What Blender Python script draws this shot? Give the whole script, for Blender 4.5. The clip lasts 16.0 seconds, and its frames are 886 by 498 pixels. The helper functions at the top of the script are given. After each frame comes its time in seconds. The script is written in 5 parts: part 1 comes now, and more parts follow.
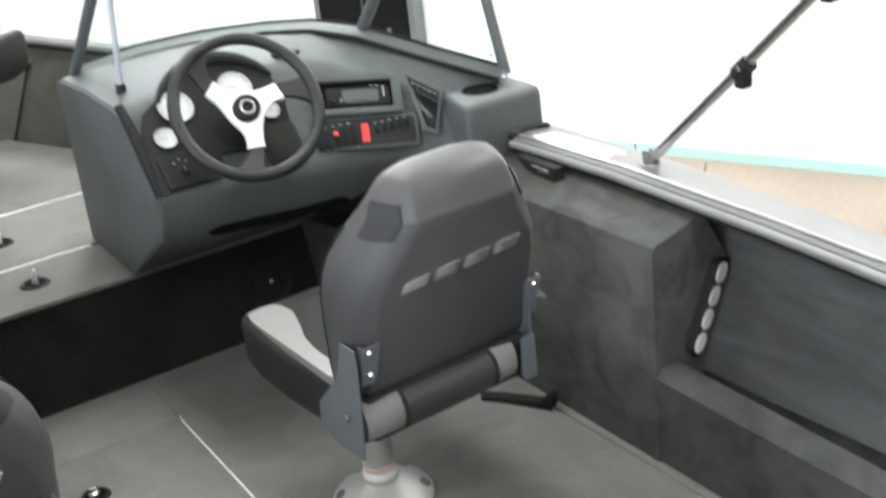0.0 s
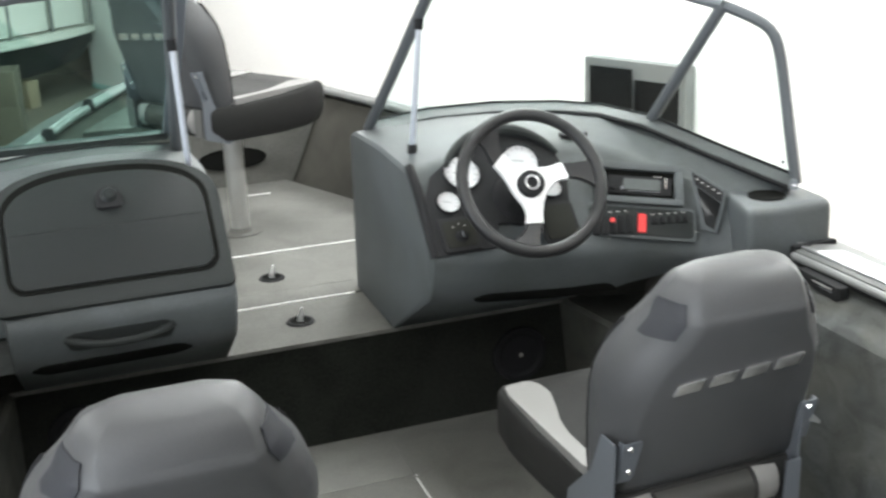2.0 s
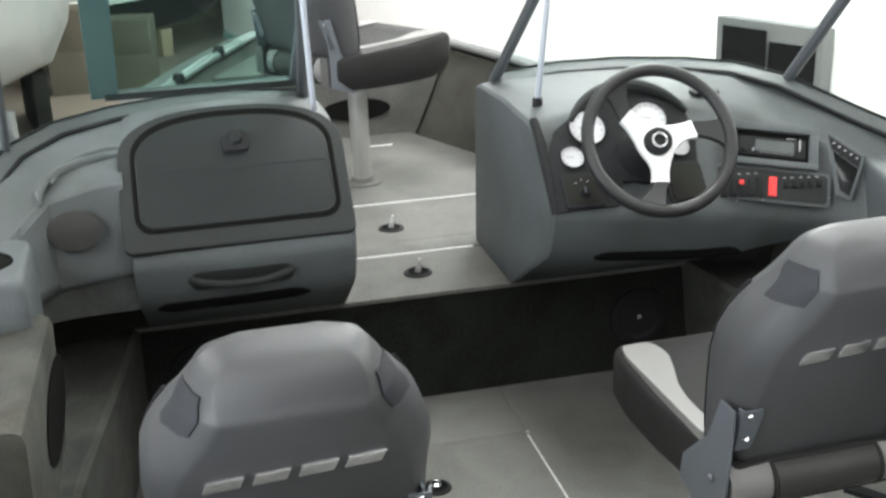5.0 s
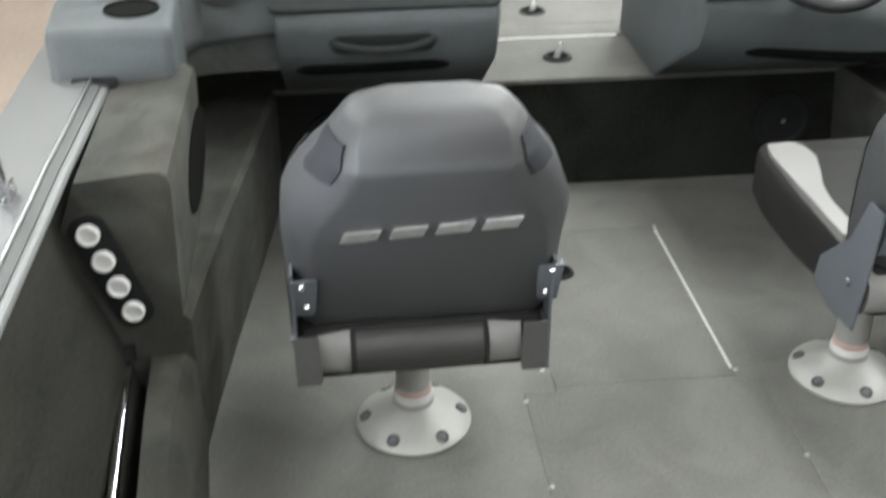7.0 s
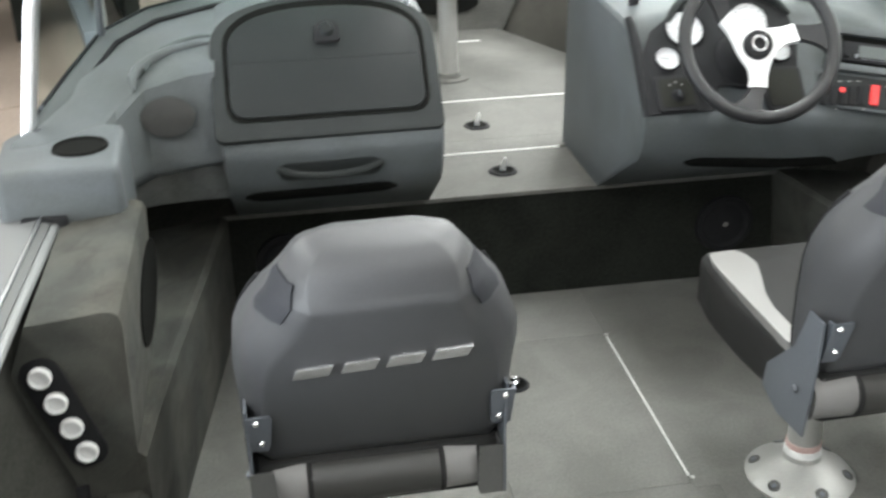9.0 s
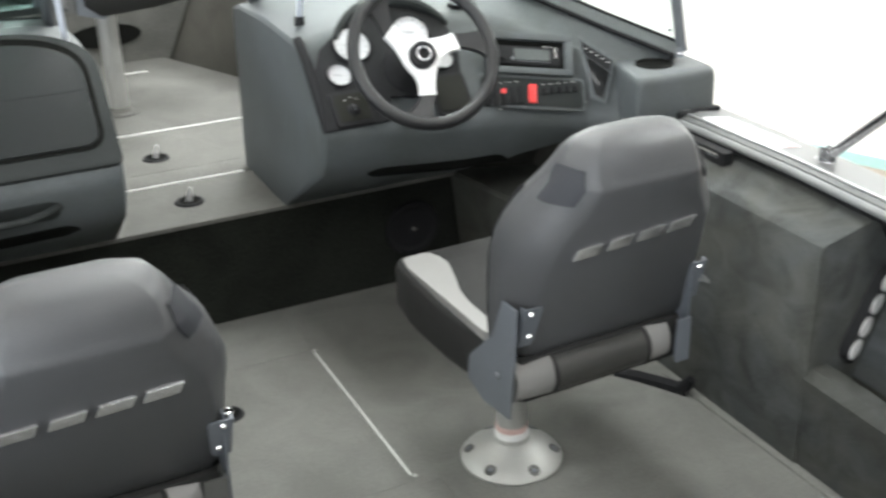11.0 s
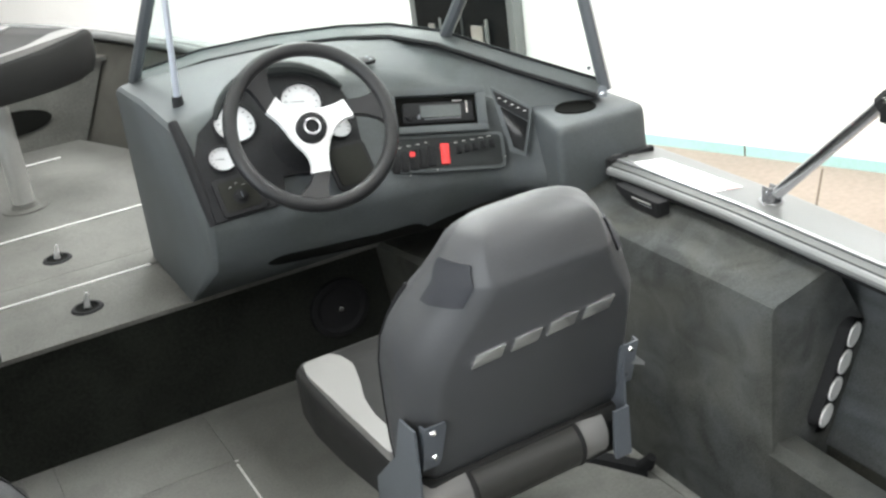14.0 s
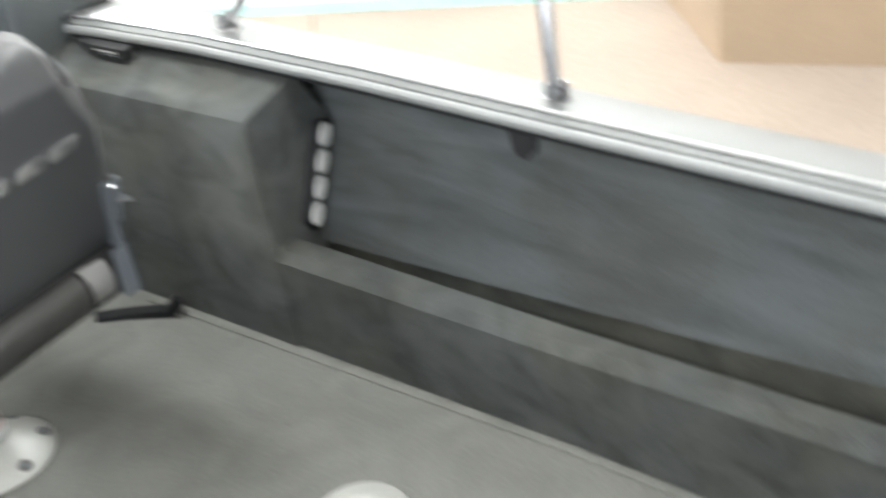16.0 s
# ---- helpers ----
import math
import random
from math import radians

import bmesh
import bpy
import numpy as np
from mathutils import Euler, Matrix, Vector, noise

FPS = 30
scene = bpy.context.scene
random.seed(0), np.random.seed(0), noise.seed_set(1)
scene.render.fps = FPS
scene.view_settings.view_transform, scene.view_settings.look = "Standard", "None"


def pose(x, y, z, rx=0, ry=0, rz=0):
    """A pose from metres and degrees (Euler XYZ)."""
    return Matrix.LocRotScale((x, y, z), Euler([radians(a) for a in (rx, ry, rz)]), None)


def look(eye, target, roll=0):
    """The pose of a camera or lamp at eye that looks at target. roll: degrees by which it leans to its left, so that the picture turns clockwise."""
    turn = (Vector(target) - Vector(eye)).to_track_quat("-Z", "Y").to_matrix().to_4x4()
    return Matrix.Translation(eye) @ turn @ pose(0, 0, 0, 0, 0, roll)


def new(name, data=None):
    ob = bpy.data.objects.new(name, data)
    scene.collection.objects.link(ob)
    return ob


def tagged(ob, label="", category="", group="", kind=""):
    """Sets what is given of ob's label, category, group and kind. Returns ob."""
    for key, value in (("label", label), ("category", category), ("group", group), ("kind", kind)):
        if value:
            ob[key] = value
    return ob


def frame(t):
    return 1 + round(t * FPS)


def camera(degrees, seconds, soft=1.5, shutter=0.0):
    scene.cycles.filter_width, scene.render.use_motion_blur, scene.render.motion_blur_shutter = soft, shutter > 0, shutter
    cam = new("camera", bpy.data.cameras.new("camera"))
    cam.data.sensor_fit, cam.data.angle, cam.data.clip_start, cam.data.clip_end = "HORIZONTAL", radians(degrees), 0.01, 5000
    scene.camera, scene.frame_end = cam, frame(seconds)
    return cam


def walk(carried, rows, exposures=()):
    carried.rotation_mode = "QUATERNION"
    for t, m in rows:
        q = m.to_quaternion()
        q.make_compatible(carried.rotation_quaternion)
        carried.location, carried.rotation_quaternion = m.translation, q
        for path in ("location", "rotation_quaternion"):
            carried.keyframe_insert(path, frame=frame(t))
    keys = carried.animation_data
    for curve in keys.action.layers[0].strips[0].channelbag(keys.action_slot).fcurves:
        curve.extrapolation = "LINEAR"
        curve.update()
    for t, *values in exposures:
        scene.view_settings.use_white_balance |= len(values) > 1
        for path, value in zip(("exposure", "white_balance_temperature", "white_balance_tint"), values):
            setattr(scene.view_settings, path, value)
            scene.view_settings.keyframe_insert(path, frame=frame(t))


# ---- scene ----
cam = camera(43.0, 16.0, soft=2.5, shutter=0.9)
PATH = [
    (0, (-0.492, -0.837, 1.478), (0.451, 0.742, 0.691), -6.9),
    (0.5, (-0.514, -0.827, 1.487), (0.408, 0.798, 0.772), -5.5),
    (1, (-0.535, -0.793, 1.489), (0.271, 0.902, 0.797), -3.3),
    (1.5, (-0.558, -0.782, 1.495), (0.142, 0.976, 0.848), -3.1),
    (2, (-0.575, -0.779, 1.496), (0.044, 1.015, 0.865), -2.4),
    (2.5, (-0.581, -0.769, 1.495), (-0.018, 1.045, 0.868), -1.5),
    (3, (-0.588, -0.771, 1.495), (-0.082, 1.061, 0.873), -1.9),
    (5.5, (-0.572, -0.756, 1.472), (-0.193, 1.062, 0.730), -1.7),
    (6, (-0.570, -0.753, 1.467), (-0.245, 1.043, 0.649), -1.2),
    (6.5, (-0.594, -0.745, 1.439), (-0.348, 1.012, 0.515), -0.8),
    (7, (-0.613, -0.747, 1.417), (-0.438, 0.973, 0.412), -0.3),
    (7.5, (-0.628, -0.744, 1.396), (-0.465, 0.929, 0.314), 1.2),
    (8, (-0.634, -0.745, 1.374), (-0.488, 0.910, 0.260), 0.8),
    (8.5, (-0.620, -0.731, 1.405), (-0.412, 0.980, 0.392), 0.9),
    (9, (-0.600, -0.750, 1.472), (-0.338, 1.040, 0.619), -1.6),
    (11.3, (-0.612, -0.765, 1.484), (0.220, 0.845, 0.638), -0.9),
    (11.5, (-0.556, -0.737, 1.466), (0.297, 0.852, 0.601), -0.7),
    (12, (-0.405, -0.698, 1.436), (0.467, 0.786, 0.523), -3.0),
    (12.5, (-0.312, -0.640, 1.458), (0.528, 0.941, 0.567), -6.6),
    (13, (-0.295, -0.601, 1.468), (0.556, 1.014, 0.652), -6.0),
    (13.5, (-0.295, -0.581, 1.469), (0.530, 1.060, 0.677), -6.7),
    (14, (-0.289, -0.571, 1.466), (0.498, 1.087, 0.670), -7.6),
    (14.25, (-0.281, -0.573, 1.460), (0.516, 1.073, 0.653), -7.7),
    (14.5, (-0.271, -0.575, 1.453), (0.546, 1.055, 0.632), -7.8),
    (15, (-0.246, -0.615, 1.452), (0.640, 0.899, 0.599), -8.3),
    (15.5, (-0.224, -0.700, 1.412), (0.884, 0.660, 0.450), -8.0),
    (16, (-0.276, -0.734, 1.382), (1.006, 0.368, 0.313), -9.4),
]
walk(cam, [(t, look(eye, target, roll)) for t, eye, target, roll in PATH],
     exposures=[(0.0, 0.03), (3.0, 0.03), (5.5, 0.03), (6.2, 0.10), (7.0, 0.25), (8.5, 0.25), (9.0, 0.31), (11.5, 0.06), (14.9, 0.05), (15.5, 0.14), (16.0, 0.43)])

# ---------------------------------------------------------------- world and light
GROUND = -0.80          # showroom floor below the cockpit floor
CEIL = 3.4

world = bpy.data.worlds.new("world")
scene.world = world
world.use_nodes = True
world.node_tree.nodes["Background"].inputs[0].default_value = (0.95, 0.98, 1.0, 1)
world.node_tree.nodes["Background"].inputs[1].default_value = 0.25


def area_lamp(x, y, z, sx, sy, watts, colour=(0.965, 1.0, 0.98), rz=0):
    data = bpy.data.lights.new("ceiling_light", "AREA")
    data.shape, data.size, data.size_y, data.energy, data.color = "RECTANGLE", sx, sy, watts, colour
    ob = new("ceiling_lamp_light", data)
    ob.matrix_world = pose(x, y, z, 0, 0, rz)
    return ob


# All out of view; the last three are added to brighten the wall.
LAMPS = [(-2.9, -1.2, 0.55), (-2.9, 3.0, 1.0), (0.7, -1.7, 0.34), (0.5, 2.6, 0.62), (3.7, 1.6, 1.35), (2.0, 5.6, 1.9), (0.4, 9.6, 0.62)]
for lx, ly, share in LAMPS:
    area_lamp(lx, ly, CEIL - 0.12, 0.9, 2.4, 141 * share)
# daylight through the wide glazed door in the port wall
WIN = (-5.4, -1.4, 2.1)       # from y, to y, head height
day = area_lamp(-7.04, (WIN[0] + WIN[1]) / 2, (GROUND + 0.1 + WIN[2]) / 2, WIN[2] - GROUND - 0.1, WIN[1] - WIN[0], 820, (0.86, 0.93, 1.0))
day.matrix_world = pose(-7.04, (WIN[0] + WIN[1]) / 2, (GROUND + 0.1 + WIN[2]) / 2, 0, -90, 0)

# ---------------------------------------------------------------- materials


def material(name, colour, rough=0.6, metal=0.0, var=0.12, scale=6.0, fine=180.0, bump=0.0, bump_scale=400.0, spec=0.5, sheen=0.0, coat=0.0, spread=0.4, warp=0.0, stretch=(1.0, 1.0, 1.0), tint=None, patch=3.0):
    """Colour with variation at two scales, fine relief and, where tint is given, patches of a second colour."""
    m = bpy.data.materials.new(name)
    m.use_nodes = True
    nt = m.node_tree
    b = nt.nodes["Principled BSDF"]
    tc = nt.nodes.new("ShaderNodeTexCoord")
    n1 = nt.nodes.new("ShaderNodeTexNoise")
    n1.inputs["Scale"].default_value, n1.inputs["Detail"].default_value = scale, 5
    n2 = nt.nodes.new("ShaderNodeTexNoise")
    n2.inputs["Scale"].default_value, n2.inputs["Detail"].default_value = fine, 3
    mp = nt.nodes.new("ShaderNodeMapping")
    mp.inputs["Scale"].default_value = stretch
    nt.links.new(tc.outputs["Object"], mp.inputs["Vector"])
    nt.links.new(mp.outputs["Vector"], n1.inputs["Vector"])
    nt.links.new(tc.outputs["Object"], n2.inputs["Vector"])
    add = nt.nodes.new("ShaderNodeMath")
    add.operation = "ADD"
    nt.links.new(n1.outputs["Fac"], add.inputs[0])
    nt.links.new(n2.outputs["Fac"], add.inputs[1])
    ramp = nt.nodes.new("ShaderNodeMapRange")
    ramp.inputs[1].default_value, ramp.inputs[2].default_value = 1 - spread, 1 + spread
    n1.inputs["Distortion"].default_value = warp
    ramp.inputs[3].default_value, ramp.inputs[4].default_value = 1 - var, 1 + var
    nt.links.new(add.outputs[0], ramp.inputs[0])
    mul = nt.nodes.new("ShaderNodeVectorMath")
    mul.operation = "SCALE"
    mul.inputs[0].default_value = colour
    nt.links.new(ramp.outputs[0], mul.inputs["Scale"])
    nt.links.new(mul.outputs[0], b.inputs["Base Color"])
    if tint:
        n4 = nt.nodes.new("ShaderNodeTexNoise")
        n4.inputs["Scale"].default_value, n4.inputs["Detail"].default_value, n4.inputs["Distortion"].default_value = patch, 6, 0.8
        nt.links.new(tc.outputs["Object"], n4.inputs["Vector"])
        edge_of = nt.nodes.new("ShaderNodeMapRange")
        edge_of.inputs[1].default_value, edge_of.inputs[2].default_value = 0.40, 0.62
        nt.links.new(n4.outputs["Fac"], edge_of.inputs[0])
        two = nt.nodes.new("ShaderNodeMix")
        two.data_type = "RGBA"
        two.inputs[6].default_value, two.inputs[7].default_value = (*colour, 1), (*tint, 1)
        nt.links.new(edge_of.outputs[0], two.inputs[0])
        nt.links.new(two.outputs[2], mul.inputs[0])
    b.inputs["Roughness"].default_value = rough
    b.inputs["Metallic"].default_value = metal
    b.inputs["Specular IOR Level"].default_value = spec
    if sheen:
        b.inputs["Sheen Weight"].default_value = sheen
    if coat:
        b.inputs["Coat Weight"].default_value = coat
        b.inputs["Coat Roughness"].default_value = 0.15
    if bump:
        n3 = nt.nodes.new("ShaderNodeTexNoise")
        n3.inputs["Scale"].default_value, n3.inputs["Detail"].default_value = bump_scale, 2
        nt.links.new(tc.outputs["Object"], n3.inputs["Vector"])
        bp = nt.nodes.new("ShaderNodeBump")
        bp.inputs["Strength"].default_value, bp.inputs["Distance"].default_value = bump, 0.002
        nt.links.new(n3.outputs["Fac"], bp.inputs["Height"])
        nt.links.new(bp.outputs[0], b.inputs["Normal"])
    return m


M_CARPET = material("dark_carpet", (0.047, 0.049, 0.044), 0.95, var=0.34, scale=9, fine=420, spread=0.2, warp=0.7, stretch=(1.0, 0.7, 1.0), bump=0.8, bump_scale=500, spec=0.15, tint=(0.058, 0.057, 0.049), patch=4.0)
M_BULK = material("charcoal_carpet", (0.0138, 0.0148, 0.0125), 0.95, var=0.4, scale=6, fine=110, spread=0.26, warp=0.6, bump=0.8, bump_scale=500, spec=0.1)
M_FLOOR = material("grey_vinyl_flooring", (0.126, 0.126, 0.115), 0.7, var=0.17, scale=5.0, fine=150, spread=0.24, warp=1.5, bump=0.5, bump_scale=600, spec=0.35)
M_DECK = material("grey_deck_carpet", (0.104, 0.103, 0.095), 0.8, var=0.2, scale=5, fine=140, spread=0.26, warp=0.8, bump=0.6, bump_scale=600, spec=0.3)
M_SHELL = material("moulded_grey_plastic", (0.076, 0.084, 0.088), 0.54, var=0.13, scale=7, fine=150, bump=0.3, bump_scale=900, spec=0.28, tint=(0.068, 0.075, 0.075), patch=5.0)
M_SHELL2 = material("grey_plastic_front", (0.0190, 0.0215, 0.0212), 0.6, var=0.12, scale=4, fine=150, bump=0.3, bump_scale=900, spec=0.2)
M_DOOR = material("dark_grey_door_plastic", (0.0150, 0.0172, 0.0172), 0.42, var=0.08, scale=3, fine=120, bump=0.2, bump_scale=900, spec=0.18)
M_BLACK = material("black_plastic", (0.017, 0.017, 0.018), 0.65, spec=0.12, var=0.15, scale=8, fine=100)
M_RUBBER = material("black_rubber", (0.011, 0.011, 0.012), 0.7, spec=0.15, var=0.2, scale=8, fine=100)
M_WHEEL = material("steering_rubber", (0.014, 0.014, 0.015), 0.4, spec=0.4, var=0.15, scale=20, fine=300, bump=0.3, bump_scale=700)
M_ALU = material("brushed_aluminium", (0.62, 0.63, 0.64), 0.34, 1.0, var=0.10, scale=4, fine=300)
M_ALUP = material("painted_silver", (0.175, 0.18, 0.18), 0.5, 0.25, var=0.08, scale=4, fine=200)
M_FRAME = material("grey_anodised_frame", (0.125, 0.135, 0.145), 0.42, 0.5, var=0.10, scale=5, fine=200)
M_CHROME = material("chrome", (0.85, 0.85, 0.86), 0.12, 1.0, var=0.04, scale=8, fine=100)
M_CAST = material("cast_aluminium", (0.37, 0.37, 0.35), 0.52, 0.35, var=0.10, scale=10, fine=260, bump=0.2, bump_scale=500)
M_VINYL = material("charcoal_vinyl", (0.053, 0.054, 0.0565), 0.45, var=0.10, scale=5, fine=300, bump=0.25, bump_scale=800, spec=0.38)
M_VINYLD = material("dark_vinyl", (0.023, 0.0228, 0.0223), 0.55, var=0.12, scale=5, fine=300, bump=0.25, bump_scale=800, spec=0.1)
M_VINYLL = material("light_grey_vinyl", (0.178, 0.173, 0.168), 0.5, var=0.07, scale=5, fine=300, bump=0.25, bump_scale=800)
M_TAUPE = material("taupe_vinyl", (0.030, 0.0295, 0.027), 0.45, var=0.10, scale=5, fine=300, bump=0.25, bump_scale=800)
M_STEEL = material("grey_steel_bracket", (0.125, 0.137, 0.155), 0.45, 0.3, var=0.08, scale=9, fine=200)
M_WHITEP = material("white_plastic", (0.84, 0.84, 0.83), 0.4, var=0.04, scale=9, fine=100)
M_DIAL = material("white_gauge_face", (0.56, 0.565, 0.575), 0.35, var=0.03, scale=9, fine=100)
M_RED = material("red_plastic", (0.70, 0.03, 0.03), 0.4, var=0.05, scale=9, fine=100)
M_WALL = material("white_wall_paint", (0.91, 0.91, 0.90), 0.7, var=0.03, scale=1.2, fine=40, bump=0.1, bump_scale=120)
M_TEAL = material("teal_skirting", (0.42, 0.66, 0.64), 0.6, var=0.10, scale=3, fine=60)
M_GROUND = material("tan_concrete", (0.245, 0.198, 0.164), 0.55, spread=0.3, var=0.16, scale=1.1, fine=30, bump=0.15, bump_scale=90)
M_JOINT = material("joint_filler", (0.10, 0.076, 0.056), 0.8, var=0.1)
M_CEIL = material("ceiling_paint", (0.75, 0.75, 0.72), 0.9, var=0.04, scale=2, fine=60)
M_CARD = material("cardboard", (0.12, 0.10, 0.074), 0.85, var=0.10, scale=4, fine=120)
M_BROWN = material("brown_panel", (0.36, 0.27, 0.19), 0.7, var=0.12, scale=3, fine=90)
# Lighter copy of M_CARPET: starboard's brighter light is put into its colour.
M_CARPET2 = material("lit_grey_carpet", (0.062, 0.066, 0.065), 0.95, var=0.34, scale=11, fine=420, spread=0.22, warp=0.9, stretch=(1.0, 0.8, 1.0), bump=0.8, bump_scale=500, spec=0.15, tint=(0.067, 0.069, 0.063), patch=5.0)
# Same lining carpet: port darkened for shade, starboard lightened for its side light.
M_WALLP = material("shaded_charcoal_carpet", (0.029, 0.029, 0.025), 0.95, var=0.30, scale=6, fine=140, stretch=(1.0, 0.4, 1.3), spread=0.26, warp=1.0, bump=0.8, bump_scale=500, spec=0.1)
M_WALLC = material("lit_blue_charcoal_carpet", (0.078, 0.085, 0.088), 0.95, var=0.29, scale=8, fine=420, spread=0.22, warp=1.2, stretch=(1.0, 0.3, 1.6), bump=0.8, bump_scale=500, spec=0.15, tint=(0.070, 0.074, 0.072), patch=4.0)
M_HULLW = material("white_gelcoat", (0.70, 0.70, 0.66), 0.25, var=0.04, scale=3, fine=60)
M_DARK = material("dark_glossy_panel", (0.006, 0.0065, 0.007), 0.12, var=0.2, scale=3, fine=60, spec=0.15)


def glass(name, colour, gloss=0.025):
    """A thin tinted pane: clear through, with a weak mirror that grows at grazing angles."""
    m = bpy.data.materials.new(name)
    m.use_nodes = True
    nt = m.node_tree
    nt.nodes.remove(nt.nodes["Principled BSDF"])
    tr = nt.nodes.new("ShaderNodeBsdfTransparent")
    tr.inputs[0].default_value = (*colour, 1)
    gl = nt.nodes.new("ShaderNodeBsdfGlossy")
    gl.inputs["Roughness"].default_value = 0.03
    fr = nt.nodes.new("ShaderNodeLayerWeight")
    fr.inputs["Blend"].default_value = 0.5
    pw = nt.nodes.new("ShaderNodeMath")
    pw.operation = "POWER"
    pw.inputs[1].default_value = 5.0
    nt.links.new(fr.outputs["Facing"], pw.inputs[0])
    sc = nt.nodes.new("ShaderNodeMath")
    sc.operation = "MULTIPLY_ADD"
    sc.inputs[1].default_value, sc.inputs[2].default_value = 0.5, gloss
    nt.links.new(pw.outputs[0], sc.inputs[0])
    mix = nt.nodes.new("ShaderNodeMixShader")
    nt.links.new(sc.outputs[0], mix.inputs[0])
    nt.links.new(tr.outputs[0], mix.inputs[1])
    nt.links.new(gl.outputs[0], mix.inputs[2])
    nt.links.new(mix.outputs[0], nt.nodes["Material Output"].inputs[0])
    return m


M_GLASS = glass("green_tinted_glass", (0.90, 0.965, 0.95))
M_GLASSG = glass("deep_green_glass", (0.60, 0.77, 0.73))
# Flat black: gasket rubber, and the shade inside openings, slots and cup holders.
M_HOLE = material("recess_and_gasket_black", (0.0075, 0.0077, 0.007), 0.95, var=0.2, spec=0.05)


def lamp_glow():
    m = bpy.data.materials.new("lamp_diffuser")
    m.use_nodes = True
    b = m.node_tree.nodes["Principled BSDF"]
    b.inputs["Emission Color"].default_value = (0.95, 0.98, 1.0, 1)
    b.inputs["Emission Strength"].default_value = 4.0
    return m


M_TRACK = material("pale_track_metal", (0.11, 0.114, 0.112), 0.5, 0.3, var=0.08, scale=5, fine=200)
M_SPOKE = material("bright_silver_paint", (0.70, 0.70, 0.70), 0.35, 0.25, var=0.05, scale=9, fine=150)
M_TEALBAR = material("glass_tinted_grey", (0.10, 0.17, 0.165), 0.4, 0.3, var=0.08, scale=5, fine=120)
M_STRUT = material("pale_blue_grey_strut", (0.48, 0.51, 0.57), 0.4, 0.4, var=0.06, scale=6, fine=120)
M_TUBE = material("grey_white_plastic", (0.66, 0.66, 0.65), 0.5, var=0.06, scale=9, fine=100)
M_OLIVE = material("dark_olive_plastic", (0.017, 0.017, 0.014), 0.7, var=0.08, scale=4, fine=120, spec=0.12)
M_HULLG = material("pale_grey_gelcoat", (0.26, 0.27, 0.26), 0.35, var=0.06, scale=3, fine=60)
M_CAP = material("silver_grey_cap_paint", (0.145, 0.147, 0.146), 0.42, 0.3, var=0.08, scale=4, fine=200)
M_GRILLE = material("brown_grey_grille", (0.046, 0.0455, 0.043), 0.8, var=0.2, scale=40, fine=500, bump=0.8, bump_scale=700, spec=0.15)
M_STRIP = material("bright_hinge_metal", (0.62, 0.62, 0.60), 0.5, 0.25, var=0.12, scale=30, fine=200)
M_FAR = material("dim_far_wall", (0.20, 0.175, 0.14), 0.8, var=0.1, scale=1, fine=30)
M_BAND = material("dark_windshield_band", (0.050, 0.056, 0.057), 0.42, var=0.1, scale=6, fine=150, bump=0.2, bump_scale=900, spec=0.4)
M_GLOSS = material("polished_grey_plastic", (0.075, 0.085, 0.084), 0.2, var=0.1, scale=6, fine=120, spec=0.6)
M_BADGE = material("worn_chrome_plastic", (0.62, 0.62, 0.63), 0.26, 0.9, var=0.35, scale=60, fine=300)
M_POLE = material("polished_pole_aluminium", (0.60, 0.60, 0.62), 0.2, 1.0, var=0.08, scale=12, fine=200)
M_PRINT = material("dull_white_print", (0.34, 0.34, 0.33), 0.6, var=0.2, scale=80, fine=300)
M_HINGE = material("dull_chrome", (0.30, 0.30, 0.31), 0.25, 0.85, var=0.3, scale=60, fine=300)
M_PATCH = material("slate_vinyl", (0.024, 0.0255, 0.030), 0.6, var=0.1, scale=5, fine=300, bump=0.25, bump_scale=800, spec=0.25)
M_TAB = material("dark_grey_steel", (0.092, 0.092, 0.089), 0.5, 0.3, var=0.1, scale=9, fine=200)
M_WALLB = material("brown_grey_carpet", (0.058, 0.056, 0.049), 0.95, var=0.2, scale=7, fine=420, spread=0.25, warp=0.8, bump=0.8, bump_scale=500, spec=0.12)
M_GLOW = lamp_glow()

# ---------------------------------------------------------------- mesh helpers


def bm_box(x0, y0, z0, x1, y1, z1, bevel=0.0, seg=2):
    bm = bmesh.new()
    bmesh.ops.create_cube(bm, size=1)
    for v in bm.verts:
        v.co = Vector((x0 + (v.co.x + 0.5) * (x1 - x0), y0 + (v.co.y + 0.5) * (y1 - y0), z0 + (v.co.z + 0.5) * (z1 - z0)))
    if bevel:
        bmesh.ops.bevel(bm, geom=bm.edges[:], offset=bevel, segments=seg, affect="EDGES", profile=0.6)
    return bm


def bm_loft(sections, closed=True, caps=True):
    """Skin over equal-length rings of points."""
    bm = bmesh.new()
    rings = [[bm.verts.new(Vector(p)) for p in s] for s in sections]
    n = len(rings[0])
    for a, b in zip(rings, rings[1:]):
        for i in range(n if closed else n - 1):
            j = (i + 1) % n
            bm.faces.new((a[i], a[j], b[j], b[i]))
    if caps and closed:
        bm.faces.new(rings[0][::-1])
        bm.faces.new(rings[-1])
    bmesh.ops.recalc_face_normals(bm, faces=bm.faces[:])
    return bm


